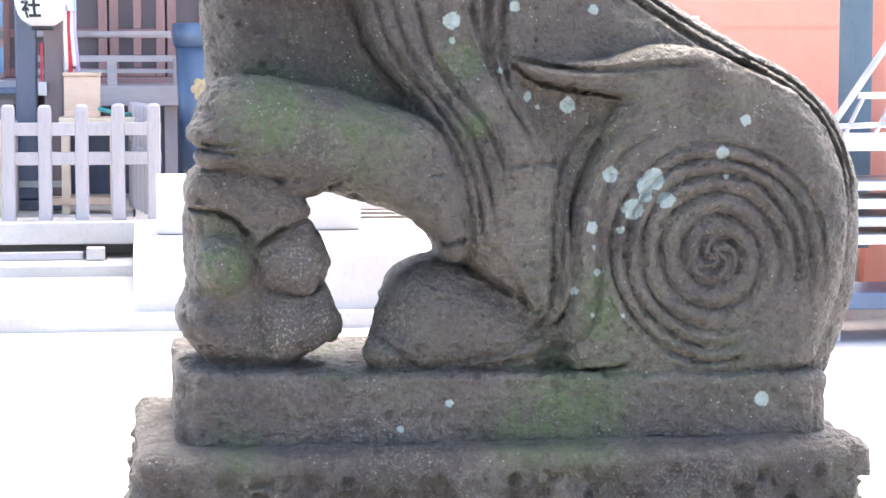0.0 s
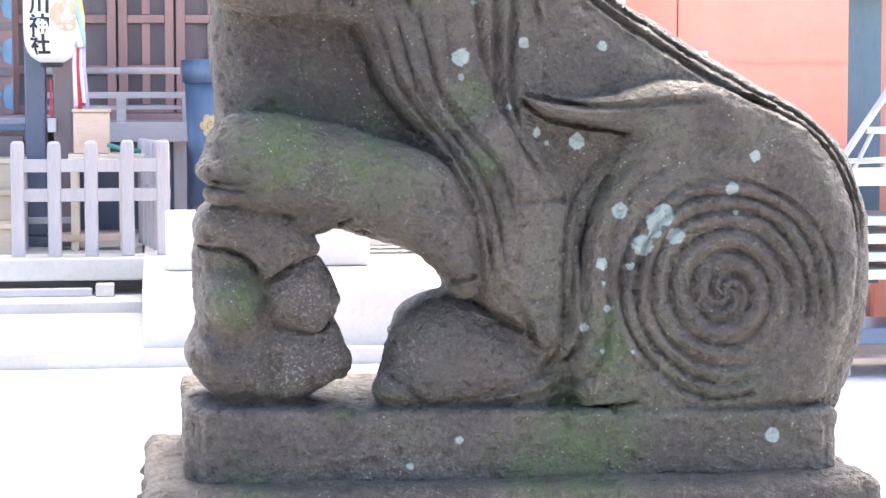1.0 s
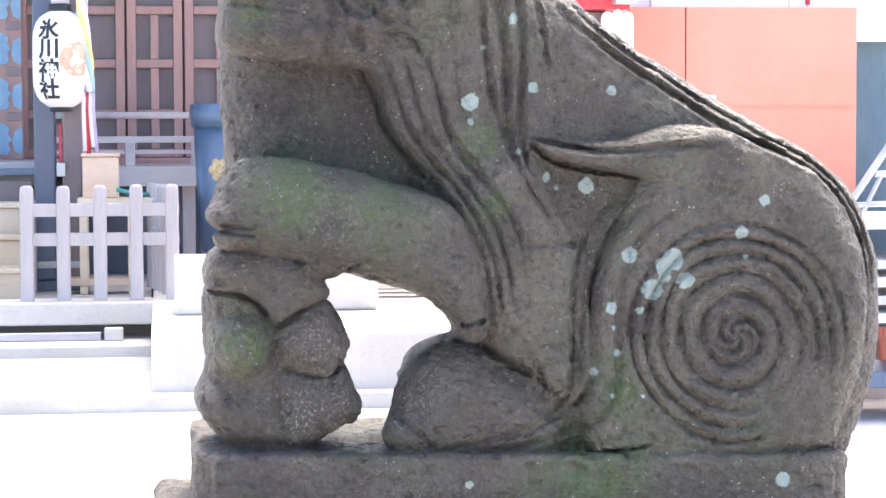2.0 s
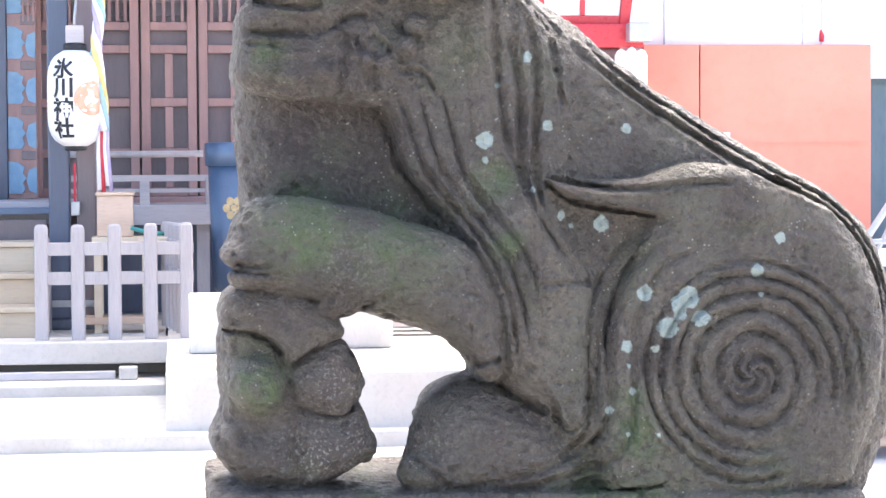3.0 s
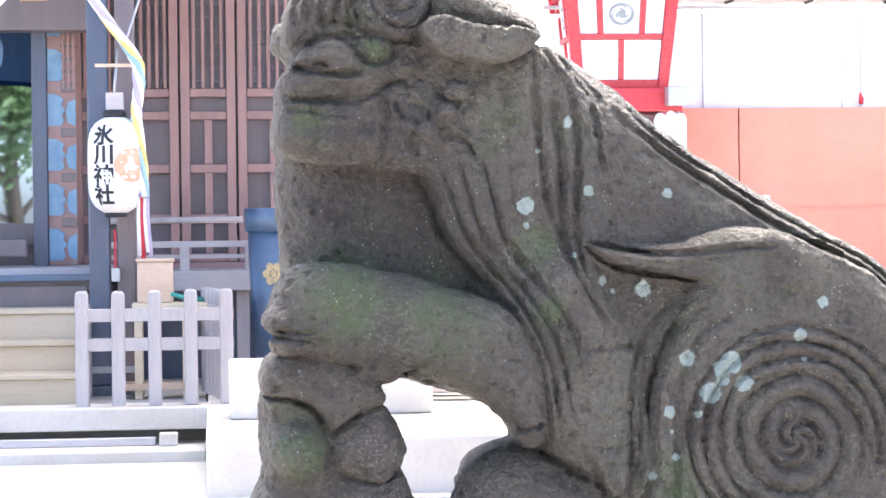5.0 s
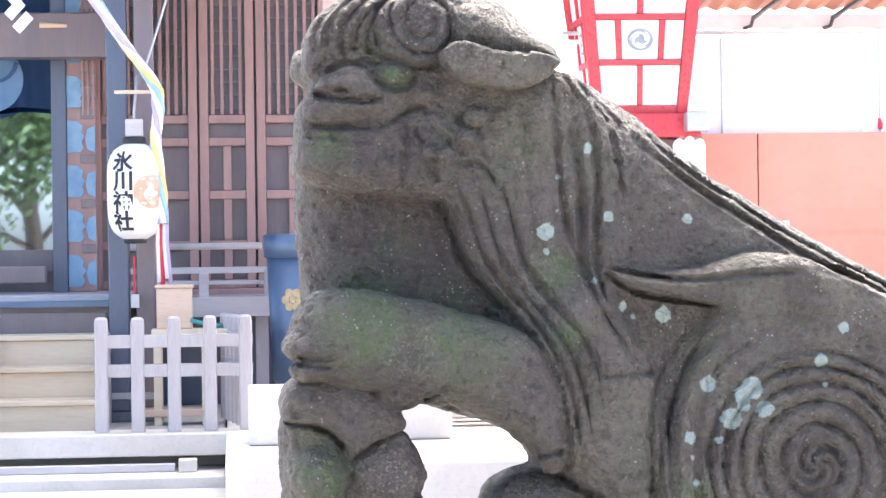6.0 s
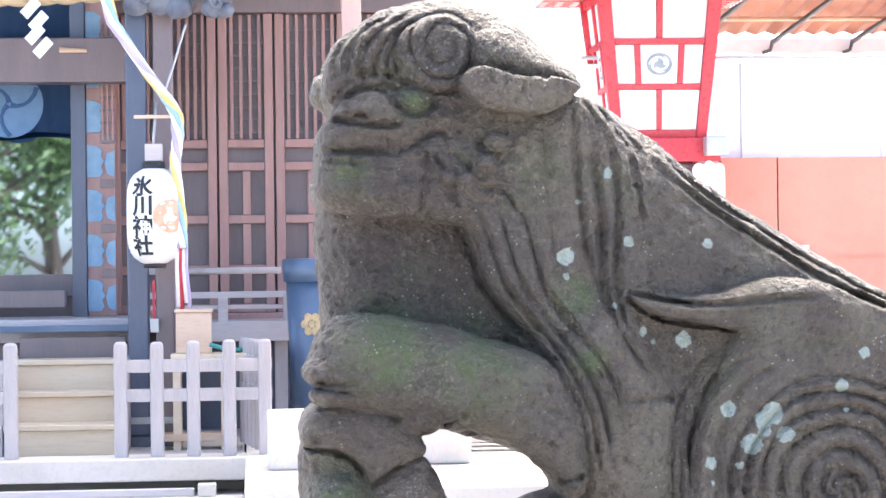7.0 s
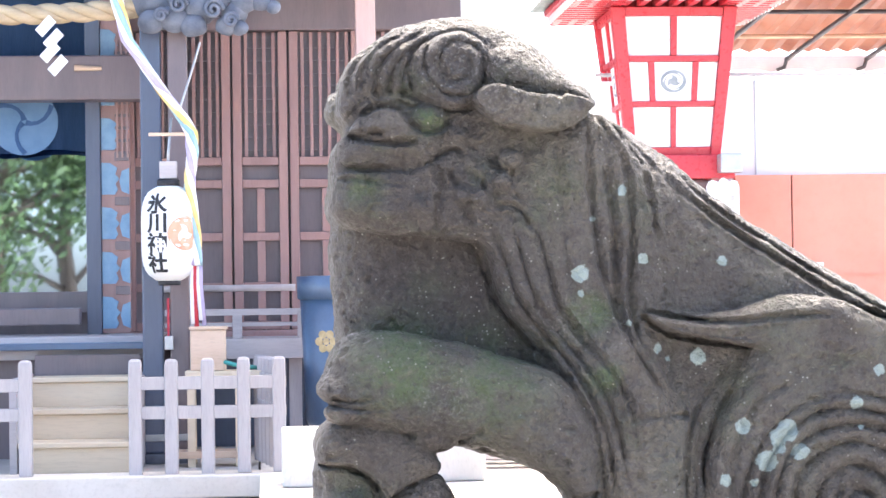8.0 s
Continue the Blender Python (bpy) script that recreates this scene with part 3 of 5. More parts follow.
# blue tub with a gold mark
tub = thing("blue_tub", (0.42, 13.1, 0.33), "tall dark blue painted tub with a gold emblem", "tub")
part("body", lathe([(0.19, 0.16), (0.215, 0.2), (0.245, 0.95)], 40), BLUE_PAINT, tub, smooth=True)
part("rim", lathe([(0.248, 0.90), (0.258, 0.905), (0.262, 1.03), (0.24, 1.035)], 40), BLUE_PAINT, tub, smooth=True)
part("foot", lathe([(0.15, 0.0), (0.16, 0.02), (0.185, 0.158)], 32), NAVY_WOOD, tub, smooth=True)
mark = bmesh.new()
for k in range(6):
    a = math.pi * k / 3
    lathe([(0.001, -0.002), (0.024, -0.002), (0.024, 0.002), (0.001, 0.002)], 12, mark, (0.045 * math.cos(a), 0.045 * math.sin(a), 0))
lathe([(0.001, -0.002), (0.02, -0.002), (0.02, 0.002), (0.001, 0.002)], 12, mark)
emblem = part("emblem", mark, GOLD, tub, "gold flower emblem")
emblem.matrix_basis = pose(-0.1, -0.213, 0.66, 90, 0, -26)

# ---- red standing lantern ----
red = thing("standing_lantern", (1.70, 9.6, 0.32), "vermilion wooden standing lantern with white paper panes", "lantern")


def flare(bm):
    """Widens a piece of the housing upwards."""
    for v in bm.verts:
        f = 1.02 + 0.3 * (v.co.z - 1.54) / 0.54
        v.co.x, v.co.y = v.co.x * f, v.co.y * f
    return bm


def lantern_side(m):
    """One face of the housing: corner post, bars and paper panes."""
    face = []
    face.append(part("corner_post", flare(box(-0.2, -0.157, -0.2, -0.157, 1.5, 2.12, 0.004)), VERMILION, red))
    for z0, z1 in ((1.5, 1.535), (1.705, 1.727), (1.893, 1.917), (2.083, 2.12)):
        face.append(part("rail", flare(box(-0.156, 0.156, -0.194, -0.168, z0, z1, 0.003)), VERMILION, red))
    for x, z0, z1 in ((0.0, 1.536, 1.704), (0.0, 1.918, 2.082), (-0.078, 1.728, 1.892), (0.078, 1.728, 1.892)):
        face.append(part("bar", flare(box(x - 0.01, x + 0.01, -0.192, -0.17, z0, z1, 0.002)), VERMILION, red))
    for x0, x1, z0, z1 in ((-0.155, -0.011, 1.537, 1.703), (0.011, 0.155, 1.537, 1.703), (-0.155, -0.011, 1.919, 2.081), (0.011, 0.155, 1.919, 2.081), (-0.155, -0.089, 1.729, 1.891), (-0.067, 0.067, 1.729, 1.891), (0.089, 0.155, 1.729, 1.891)):
        face.append(part("pane", flare(box(x0, x1, -0.182, -0.178, z0, z1, 0)), PAPER, red))
    disc = [(0.047 * math.cos(2 * math.pi * k / 32), 1.811 + 0.047 * math.sin(2 * math.pi * k / 32)) for k in range(32)]
    face.append(part("crest_disc", flare(plate(disc, -0.1845, 0.0015)), CREST_GREY, red, "round grey crest"))
    for k in range(3):
        face.append(part("crest_comma", flare(comma(0.0, 1.811, 0.04, 2 * math.pi * k / 3, -0.1865, 0.0015, 0.13)), PAPER, red, "white crest stroke"))
    for ob in face:
        ob.matrix_basis = m


for k in range(4):
    lantern_side(pose(0, 0, 0, 0, 0, 90 * k))
part("base_frame", box(-0.25, 0.25, -0.25, 0.25, 1.40, 1.499, 0.008), VERMILION, red)
part("bracket_board", box(-0.17, 0.17, -0.17, 0.17, 1.25, 1.398, 0.01), DARK_WOOD, red)
part("stem", box(-0.1, 0.1, -0.1, 0.1, 0.12, 1.248, 0.01), VERMILION, red)
part("plinth", box(-0.22, 0.22, -0.22, 0.22, 0.0, 0.118, 0.02), KERB, red)
part("head_frame", box(-0.19, 0.19, -0.19, 0.19, 2.1205, 2.16, 0.004), VERMILION, red)
eaves = box(-0.46, 0.46, -0.46, 0.46, 2.162, 2.192, 0.006)
part("eave_board", eaves, VERMILION, red)
cap = bmesh.new()
lo = [cap.verts.new((0.52 * a, 0.52 * b, 2.194)) for a, b in ((-1, -1), (1, -1), (1, 1), (-1, 1))]
md = [cap.verts.new((0.3 * a, 0.27 * b, 2.35)) for a, b in ((-1, -1), (1, -1), (1, 1), (-1, 1))]
hi = [cap.verts.new((0.06 * a, 0.06 * b, 2.59)) for a, b in ((-1, -1), (1, -1), (1, 1), (-1, 1))]
for a, b in ((lo, md), (md, hi)):
    for k in range(4):
        cap.faces.new((a[k], a[(k + 1) % 4], b[(k + 1) % 4], b[k]))
cap.faces.new(lo[::-1]), cap.faces.new(hi)
part("roof", cap, ROOF, red, "dark green roof")
for side in range(4):
    for k in range(13):
        rafter = part("rafter", box(-0.42 + 0.07 * k - 0.014, -0.42 + 0.07 * k + 0.014, -0.44, -0.2, 2.124, 2.16, 0.003), VERMILION, red)
        rafter.matrix_basis = pose(0, 0, 0, 0, 0, 90 * side)
        tip = part("rafter_tip", box(-0.42 + 0.07 * k - 0.0145, -0.42 + 0.07 * k + 0.0145, -0.446, -0.4405, 2.123, 2.161, 0), WHITE_PAINT, red)
        tip.matrix_basis = pose(0, 0, 0, 0, 0, 90 * side)
part("lamp_box", box(0.17, 0.265, -0.34, -0.255, 1.42, 1.5, 0.01), STEEL, red, "small grey electrical box")
carved = thing("carved_plaque", (1.895, 9.33, 0.0), "pale scalloped carved board on the lantern stem", "plaque")
bm = plate([(-0.06, 0.0), (0.06, 0.0), (0.066, 1.685), (0.058, 1.705), (0.042, 1.712), (0.027, 1.705), (0.021, 1.7), (0.014, 1.714), (0.0, 1.722), (-0.014, 1.714), (-0.022, 1.7), (-0.03, 1.706), (-0.045, 1.712), (-0.06, 1.704), (-0.068, 1.685)], 0, 0.03)
part("board", bm, WHITE_PAINT, carved)
for z in (1.55, 1.59, 1.635):
    part("knot", tube([(0.035, -0.006, z), (0.035, 0.01, z)], 0.012, 8), GREY_WOOD, carved)

# ---- salmon board wall, white sheeting, awning ----
wall_east = thing("wall_east", (2.0, 9.6, 0.0), "salmon-orange painted board wall with vertical joints", "wall", kind="structure")
for x0, x1 in ((0.0, 0.245), (0.25, 1.01)):
    part("panel", box(x0, x1, 0, 0.05, 0.1, 1.745, 0.004), ORANGE_PAINT, wall_east)
part("bottom_rail", box(0.0, 1.01, -0.012, 0.06, 0.0, 0.098, 0.004), KERB, wall_east)
part("seam_strip", box(0.25, 1.01, -0.006, -0.0005, 1.31, 1.315, 0), ORANGE_PAINT, wall_east)
part("panel", box(1.235, 2.6, 0.3, 0.35, 0.0, 1.745, 0.004), ORANGE_PAINT, wall_east)
knob = part("white_bracket", box(2.345, 2.37, 9.55, 9.59, 1.31, 1.365, 0.004), WHITE_PAINT)
tagged(knob, "small white bracket on the salmon wall", "bracket")
sheet = part("blue_sheet", box(3.02, 3.22, 9.78, 9.82, 0.33, 1.9, 0.006), worn("blue_grey_sheet", (0.08, 0.14, 0.18), (0.13, 0.2, 0.24), 4.0, 0.5, 0.2, stretch=(1, 1, 0.3)))
tagged(sheet, "blue-grey sheeting between two salmon boards", "sheeting")

screen = thing("white_hoarding", (2.03, 9.66, 0.0), "white sheet hoarding on thin steel posts above the salmon wall", "hoarding")
for k in range(4):
    part("sheet", box(-0.002 + 0.7 * k - (0.62 if k == 0 else 0), 0.695 + 0.7 * k, 0.02, 0.04, 1.6, 2.16, 0.002), WHITE_PAINT, screen)
for x in (0.075, 0.775, 1.475):
    part("post", tube([(x, 0.0, 0), (x, 0.0, 2.19)], 0.004, 8), STEEL, screen)
part("top_pipe", tube([(-0.62, 0.0, 2.185), (2.8, 0.0, 2.185)], 0.009, 8), GREY_WOOD, screen)
hook = part("red_hook", tube([(2.803, 9.652, 1.76), (2.805, 9.652, 1.785), (2.801, 9.655, 1.81)], [0.01, 0.012, 0.005], 8), CRIMSON, smooth=True)
tagged(hook, "small red hook hanging on the hoarding", "hook")

awning = thing("awning", (2.2, 9.9, 0.0), "orange-brown corrugated awning on a dark steel frame", "awning")
bm = bmesh.new()
rows_ = []
for i in range(141):
    x = -0.1 + 3.6 * i / 140
    w = 0.009 * math.sin(i * math.pi / 2)
    rows_.append([bm.verts.new((x, y, 2.72 - 0.235 * y / 1.6 + w)) for y in (0.0, 0.8, 1.6)])
for a, b in zip(rows_, rows_[1:]):
    for j in (0, 1):
        bm.faces.new((a[j], b[j], b[j + 1], a[j + 1]))
bmesh.ops.solidify(bm, geom=bm.faces[:], thickness=0.004)
part("sheet", bm, AWNING, awning)
for k in range(8):
    x = 0.06 + 0.42 * k
    part("rafter", tube([(x + 0.2, 0.0, 2.68), (x, 1.6, 2.44)], 0.013, 8), DARK_STEEL, awning)
    part("rafter_foot", tube([(x, 1.6, 2.44), (x - 0.01, 1.61, 2.40), (x - 0.05, 1.61, 2.385)], 0.01, 8), DARK_STEEL, awning)
for y in (0.35, 0.75, 1.2):
    part("purlin", tube([(-0.1, y, 2.69 - 0.147 * y), (3.5, y, 2.69 - 0.147 * y)], 0.011, 8), TAN_WOOD if y > 1 else DARK_STEEL, awning)
for x in (-0.08, 3.45):
    part("post", tube([(x, 1.6, 0.32), (x, 1.6, 2.45)], 0.012, 8), DARK_STEEL, awning)
outline = [(3.5, 2.462), (-0.1, 2.462)]
for i in range(101):
    outline.append((-0.1 + 3.6 * i / 100, 2.375 + 0.016 * abs(math.sin(i * math.pi / 7))))
frill = plate(outline, 1.63, 0.004)
part("frill", frill, WHITE_CLOTH, awning, "white scalloped cloth edge")

# ---- steel trestle and folded rack beside the wall ----
rack = thing("steel_rack", (3.1, 9.2, 0.0), "white-grey steel tube trestle with a stack of folded frames", "rack")
part("platform", box(-0.35, 0.7, -0.1, 0.3, 0.80, 0.86, 0.006), WHITE_PAINT, rack)
part("brace", tube([(-0.3, -0.08, 0.86), (0.02, -0.08, 1.32)], 0.016, 8), STEEL, rack)
part("top_bar", tube([(-0.16, -0.08, 1.03), (0.7, -0.08, 1.03)], 0.014, 8), STEEL, rack)
part("lower_bar", tube([(-0.3, -0.08, 0.9), (0.7, -0.08, 0.93)], 0.012, 8), STEEL, rack)
for k in range(5):
    x = -0.15 + 0.13 * k
    part("strut", tube([(x - 0.06, -0.08, 0.87), (x + 0.02, -0.08, 1.03)], 0.01, 8), STEEL, rack)
for k in range(4):
    part("folded_frame", box(-0.28 + 0.03 * k, 0.7, -0.12, 0.3, 0.41 + 0.075 * k, 0.45 + 0.075 * k, 0.006), STEEL if k % 2 else WHITE_PAINT, rack)
for x in (-0.26, 0.0, 0.3, 0.6):
    part("leg", box(x, x + 0.045, -0.08, -0.035, 0.0, 0.80, 0.004), STEEL, rack)
part("skid", box(-0.3, 0.7, -0.14, 0.3, 0.14, 0.21, 0.006), BLUE_PAINT, rack)


# ---- trees behind the viewer, mirrored in the glazed door ----
def tree(at, height, spread, seed, leaves=330, size=1.0):
    rng = random.Random(seed)
    t = thing("tree", at, "leafy broad tree with a dark trunk at the forecourt's edge", "tree", group="trees round the forecourt")
    bm = bmesh.new()
    tube([(0, 0, 0), (0.05, 0, height * 0.2), (-0.04, 0.03, height * 0.4), (0.02, 0, height * 0.75)], [0.22, 0.17, 0.13, 0.04], 10, bm)
    tips = []
    for k in range(11):
        a, z = rng.uniform(0, 6.28), height * rng.uniform(0.22, 0.6)
        e = (spread * math.cos(a) * rng.uniform(0.5, 0.95), spread * math.sin(a) * rng.uniform(0.5, 0.95), z + height * rng.uniform(0.05, 0.3))
        tube([(0, 0, z), (e[0] * 0.5, e[1] * 0.5, (z + e[2]) / 2 + 0.1), e], [0.07, 0.045, 0.015], 6, bm)
        tips.append(e)
    part("trunk", bm, BARK, t, smooth=True)
    vs, fs = [], []
    for e in tips + [(0, 0, height * 0.75), (0.3, 0.2, height * 0.65)]:
        for k in range(leaves):
            p = Vector(e) + Vector((rng.gauss(0, 0.42), rng.gauss(0, 0.42), rng.gauss(0, 0.36))) * spread * 0.38
            n = Vector((rng.gauss(0, 1), rng.gauss(0, 1), rng.gauss(0.6, 1))).normalized()
            u = n.orthogonal().normalized() * size * rng.uniform(0.05, 0.1)
            w = n.cross(u) * 0.6
            i = len(vs)
            vs += [p - u, p + w * 0.7, p + u, p - w * 0.7]
            fs.append((i, i + 1, i + 2, i + 3))
    me = bpy.data.meshes.new("crown")
    me.from_pydata([tuple(v) for v in vs], [], fs)
    me.materials.append(LEAF)
    crown = new("crown", me)
    crown.parent = t
    return t


tree((-4.6, -9.0, 0), 6.0, 2.0, 1, 240, 1.2)
tree((-2.2, -11.0, 0), 7.0, 2.3, 2, 260, 1.2)
tree((-7.5, -10.0, 0), 7.0, 2.4, 3)
tree((-3.5, -10.2, 0), 5.2, 1.9, 8, 230, 1.3)
tree((3.0, -10.5, 0), 7.5, 2.6, 5)



# ---- the statue: a guardian lion of weathered stone, grown as one solid on a grid and carved ----
CELL = 0.0032
LOW, HIGH = np.array((-0.70, -0.36, 0.53)), np.array((0.76, 0.36, 1.82))
SHAPE = np.ceil((HIGH - LOW) / CELL).astype(int)
gx, gy, gz = (LOW[i] + CELL * np.arange(SHAPE[i]) for i in range(3))
field = np.full(SHAPE, 0.12, np.float32)                      # distance to the stone's surface
relief = np.zeros((SHAPE[0], SHAPE[2]), np.float32)           # carving, in metres out of both flanks
PX, PZ = np.meshgrid(gx, gz, indexing="ij")


def blend(sub, new_d, k):
    """Adds a solid to the field with a fillet of size k."""
    old = field[sub]
    h = np.clip(0.5 + 0.5 * (old - new_d) / k, 0, 1)
    field[sub] = old + (new_d - old) * h - k * h * (1 - h)


def near_to(lo, hi, margin=0.07):
    i0 = np.clip(((np.array(lo) - margin - LOW) / CELL).astype(int), 0, SHAPE)
    i1 = np.clip(((np.array(hi) + margin - LOW) / CELL).astype(int) + 1, 0, SHAPE)
    return tuple(slice(a, b) for a, b in zip(i0, i1))


def rounded(points, times=2):
    """Corner cutting: a soft closed outline."""
    p = np.array(points, float)
    for _ in range(times):
        q = np.roll(p, -1, 0)
        p = np.stack([0.8 * p + 0.2 * q, 0.2 * p + 0.8 * q], 1).reshape(-1, 2)
    return p


def polygon_distance(p, X, Z):
    d2, inside = np.full(X.shape, 9.0), np.zeros(X.shape, bool)
    for (ax, az), (bx, bz) in zip(p, np.roll(p, -1, 0)):
        ex, ez = bx - ax, bz - az
        t = np.clip(((X - ax) * ex + (Z - az) * ez) / (ex * ex + ez * ez + 1e-12), 0, 1)
        d2 = np.minimum(d2, (X - ax - t * ex) ** 2 + (Z - az - t * ez) ** 2)
        inside ^= ((az > Z) != (bz > Z)) & (X < ex * (Z - az) / (ez if abs(ez) > 1e-12 else 1e-12) + ax)
    return np.where(inside, -1, 1) * np.sqrt(d2)


def line_distance(p, X, Z):
    d2, along = np.full(X.shape, 9.0), np.zeros(X.shape)
    for k in range(len(p) - 1):
        (ax, az), (bx, bz) = p[k], p[k + 1]
        ex, ez = bx - ax, bz - az
        t = np.clip(((X - ax) * ex + (Z - az) * ez) / (ex * ex + ez * ez + 1e-12), 0, 1)
        q = (X - ax - t * ex) ** 2 + (Z - az - t * ez) ** 2
        along = np.where(q < d2, (k + t) / (len(p) - 1), along)
        d2 = np.minimum(d2, q)
    return np.sqrt(d2), along


def slab(outline, y, half, round_off, k, lean=0.0):
    """A solid with that side outline (mm), half its thickness and softly rounded flanks; lean shifts it in y as it rises."""
    p = rounded(outline) / 1000
    y, half, r, k = y / 1000, half / 1000, round_off / 1000, k / 1000
    sub = near_to((p[:, 0].min(), y - half, p[:, 1].min()), (p[:, 0].max(), y + half, p[:, 1].max()))
    X, Z = np.meshgrid(gx[sub[0]], gz[sub[2]], indexing="ij")
    a = polygon_distance(p, X, Z)[:, None, :] + r
    tilt = lean * (Z - p[:, 1].mean())
    b = np.abs(gy[sub[1]][None, :, None] - y - tilt[:, None, :]) - half + r
    d = np.minimum(np.maximum(a, b), 0) + np.sqrt(np.maximum(a, 0) ** 2 + np.maximum(b, 0) ** 2) - r
    blend(sub, d.astype(np.float32), k)


def ball(x, y, z, rx, ry, rz, k=14):
    """An ellipsoid, in mm."""
    c, r = np.array((x, y, z)) / 1000, np.array((rx, ry, rz)) / 1000
    sub = near_to(c - r, c + r)
    q = [((g[s] - c[i]) / r[i]) for i, (g, s) in enumerate(zip((gx, gy, gz), sub))]
    n = np.sqrt(q[0][:, None, None] ** 2 + q[1][None, :, None] ** 2 + q[2][None, None, :] ** 2)
    blend(sub, ((n - 1) * r.min()).astype(np.float32), k / 1000)


def window(p, margin):
    i0 = np.clip(((p.min(0) - margin - LOW[[0, 2]]) / CELL).astype(int), 0, SHAPE[[0, 2]])
    i1 = np.clip(((p.max(0) + margin - LOW[[0, 2]]) / CELL).astype(int) + 1, 0, SHAPE[[0, 2]])
    return slice(i0[0], i1[0]), slice(i0[1], i1[1])


def smooth_line(points, times=3):
    p = np.array(points, float) / 1000
    for _ in range(times):
        q = np.stack([0.75 * p[:-1] + 0.25 * p[1:], 0.25 * p[:-1] + 0.75 * p[1:]], 1).reshape(-1, 2)
        p = np.vstack([p[:1], q, p[-1:]])
    return p


def groove(points, width, depth):
    """A chiselled line (mm): a narrow valley with soft raised lips, fading at both ends."""
    p = smooth_line(points)
    w = window(p, 0.05)
    d, s = line_distance(p, PX[w], PZ[w])
    fade = np.clip(np.minimum(s, 1 - s) * 6, 0, 1)
    u = d / (0.85 * width / 1000)
    relief[w] += (1.2 * depth / 1000 * fade * (-np.exp(-u ** 1.4) + 0.33 * np.exp(-((u - 2.3) / 1.1) ** 2))).astype(np.float32)


def raised(outline, height, edge):
    """A raised field with soft borders (mm)."""
    p = rounded(outline) / 1000
    w = window(p, 0.04)
    t = np.clip(0.5 - polygon_distance(p, PX[w], PZ[w]) / (edge / 1000), 0, 1)
    relief[w] += (height / 1000 * t * t * (3 - 2 * t)).astype(np.float32)


def spiral(x, z, radii, outer, depth, open_end=False):
    """One groove that winds clockwise outwards, crossing below its centre at these radii (mm)."""
    dx, dz = PX - x / 1000, PZ - z / 1000
    r, a = np.hypot(dx, dz), np.arctan2(dz, dx)
    wobble = 1 + 0.025 * np.sin(2 * a + 0.6) + 0.012 * np.sin(5 * a + r * 40)
    phase = np.interp(r * wobble, np.array(radii) / 1000, np.arange(len(radii))) + a / (2 * math.pi) + 0.25
    gap = np.abs(phase - np.round(phase)) * 3.6
    saw = phase - np.floor(phase)
    ring = (0.42 - np.exp(-gap ** 1.5) - 0.45 * (saw - 0.5)) * (0.85 + 0.2 * np.sin(a * 3 + r * 60) * np.sin(a * 7 - 1))
    near = np.clip((outer / 1000 - r) / 0.012, 0, 1) * np.clip((r - radii[0] / 1000) / 0.03, 0, 1)
    if open_end:                                              # the grooves run out towards the tail
        away = np.abs(np.arctan2(np.sin(a + 0.82), np.cos(a + 0.82)))
        near = near * (1 - np.clip((0.62 - away) / 0.3, 0, 1) * np.clip((r - 0.105) / 0.03, 0, 1))
    relief[...] += (depth / 1000 * near * ring).astype(np.float32)


def pinwheel(x, z, arms, outer, pitch, depth):
    """Short curved grooves that meet in the middle of a whorl (mm)."""
    dx, dz = PX - x / 1000, PZ - z / 1000
    r, a = np.hypot(dx, dz), np.arctan2(dz, dx)
    phase = r / (pitch / 1000) + arms * a / (2 * math.pi)
    gap = np.abs(phase - np.round(phase)) * 2.8
    near = np.clip((outer / 1000 - r) / 0.02, 0, 1) * np.clip(r / 0.012, 0, 1)
    relief[...] += (depth / 1000 * near * (0.4 - np.exp(-gap ** 1.5))).astype(np.float32)


def carve():
    """Cuts the carving so far into both flanks."""
    flank = np.clip((np.abs(gy) - 0.05) / 0.06, 0, 1)[None, :, None].astype(np.float32)
    field[...] -= relief[:, None, :] * flank
    relief[...] = 0


def value_noise(P, size, seed):
    """Smooth lattice noise in -1..1 at points P, with features of that size."""
    table = np.random.RandomState(seed).uniform(-1, 1, (32, 32, 32))
    q = P / size
    i = np.floor(q).astype(int)
    f = q - i
    f = f * f * (3 - 2 * f)
    total = np.zeros(len(P))
    for a in (0, 1):
        for b in (0, 1):
            for c in (0, 1):
                weight = (f[:, 0] if a else 1 - f[:, 0]) * (f[:, 1] if b else 1 - f[:, 1]) * (f[:, 2] if c else 1 - f[:, 2])
                total += weight * table[(i[:, 0] + a) % 32, (i[:, 1] + b) % 32, (i[:, 2] + c) % 32]
    return total


# body: back, rump and belly
slab([(-133, 1572), (-52, 1557), (40, 1498), (131, 1421), (213, 1363), (295, 1311), (377, 1261), (441, 1227), (516, 1190), (570, 1145), (614, 1082), (639, 1011), (647, 907), (642, 823), (625, 739), (599, 676), (567, 613), (-6, 624), (-69, 750), (-110, 853), (-151, 936), (-212, 1139), (-192, 1300), (-237, 1472)], 0, 205, 90, 30)
# throat and chest, set back under the chin
slab([(-538, 1478), (-556, 1356), (-551, 1254), (-542, 1131), (-482, 1048), (-339, 1025), (-134, 919), (-51, 938), (35, 1060), (19, 1370), (-62, 1526), (-227, 1630), (-433, 1632)], 0, 135, 80, 12)
# mane, standing proud of the throat
slab([(-305, 1349), (-286, 1329), (-269, 1269), (-250, 1215), (-205, 1170), (-166, 1124), (-132, 1069), (-103, 1000), (-90, 891), (25, 888), (29, 1126), (43, 1365), (-15, 1515), (-85, 1575), (-185, 1536), (-266, 1467)], 0, 216, 45, 14)
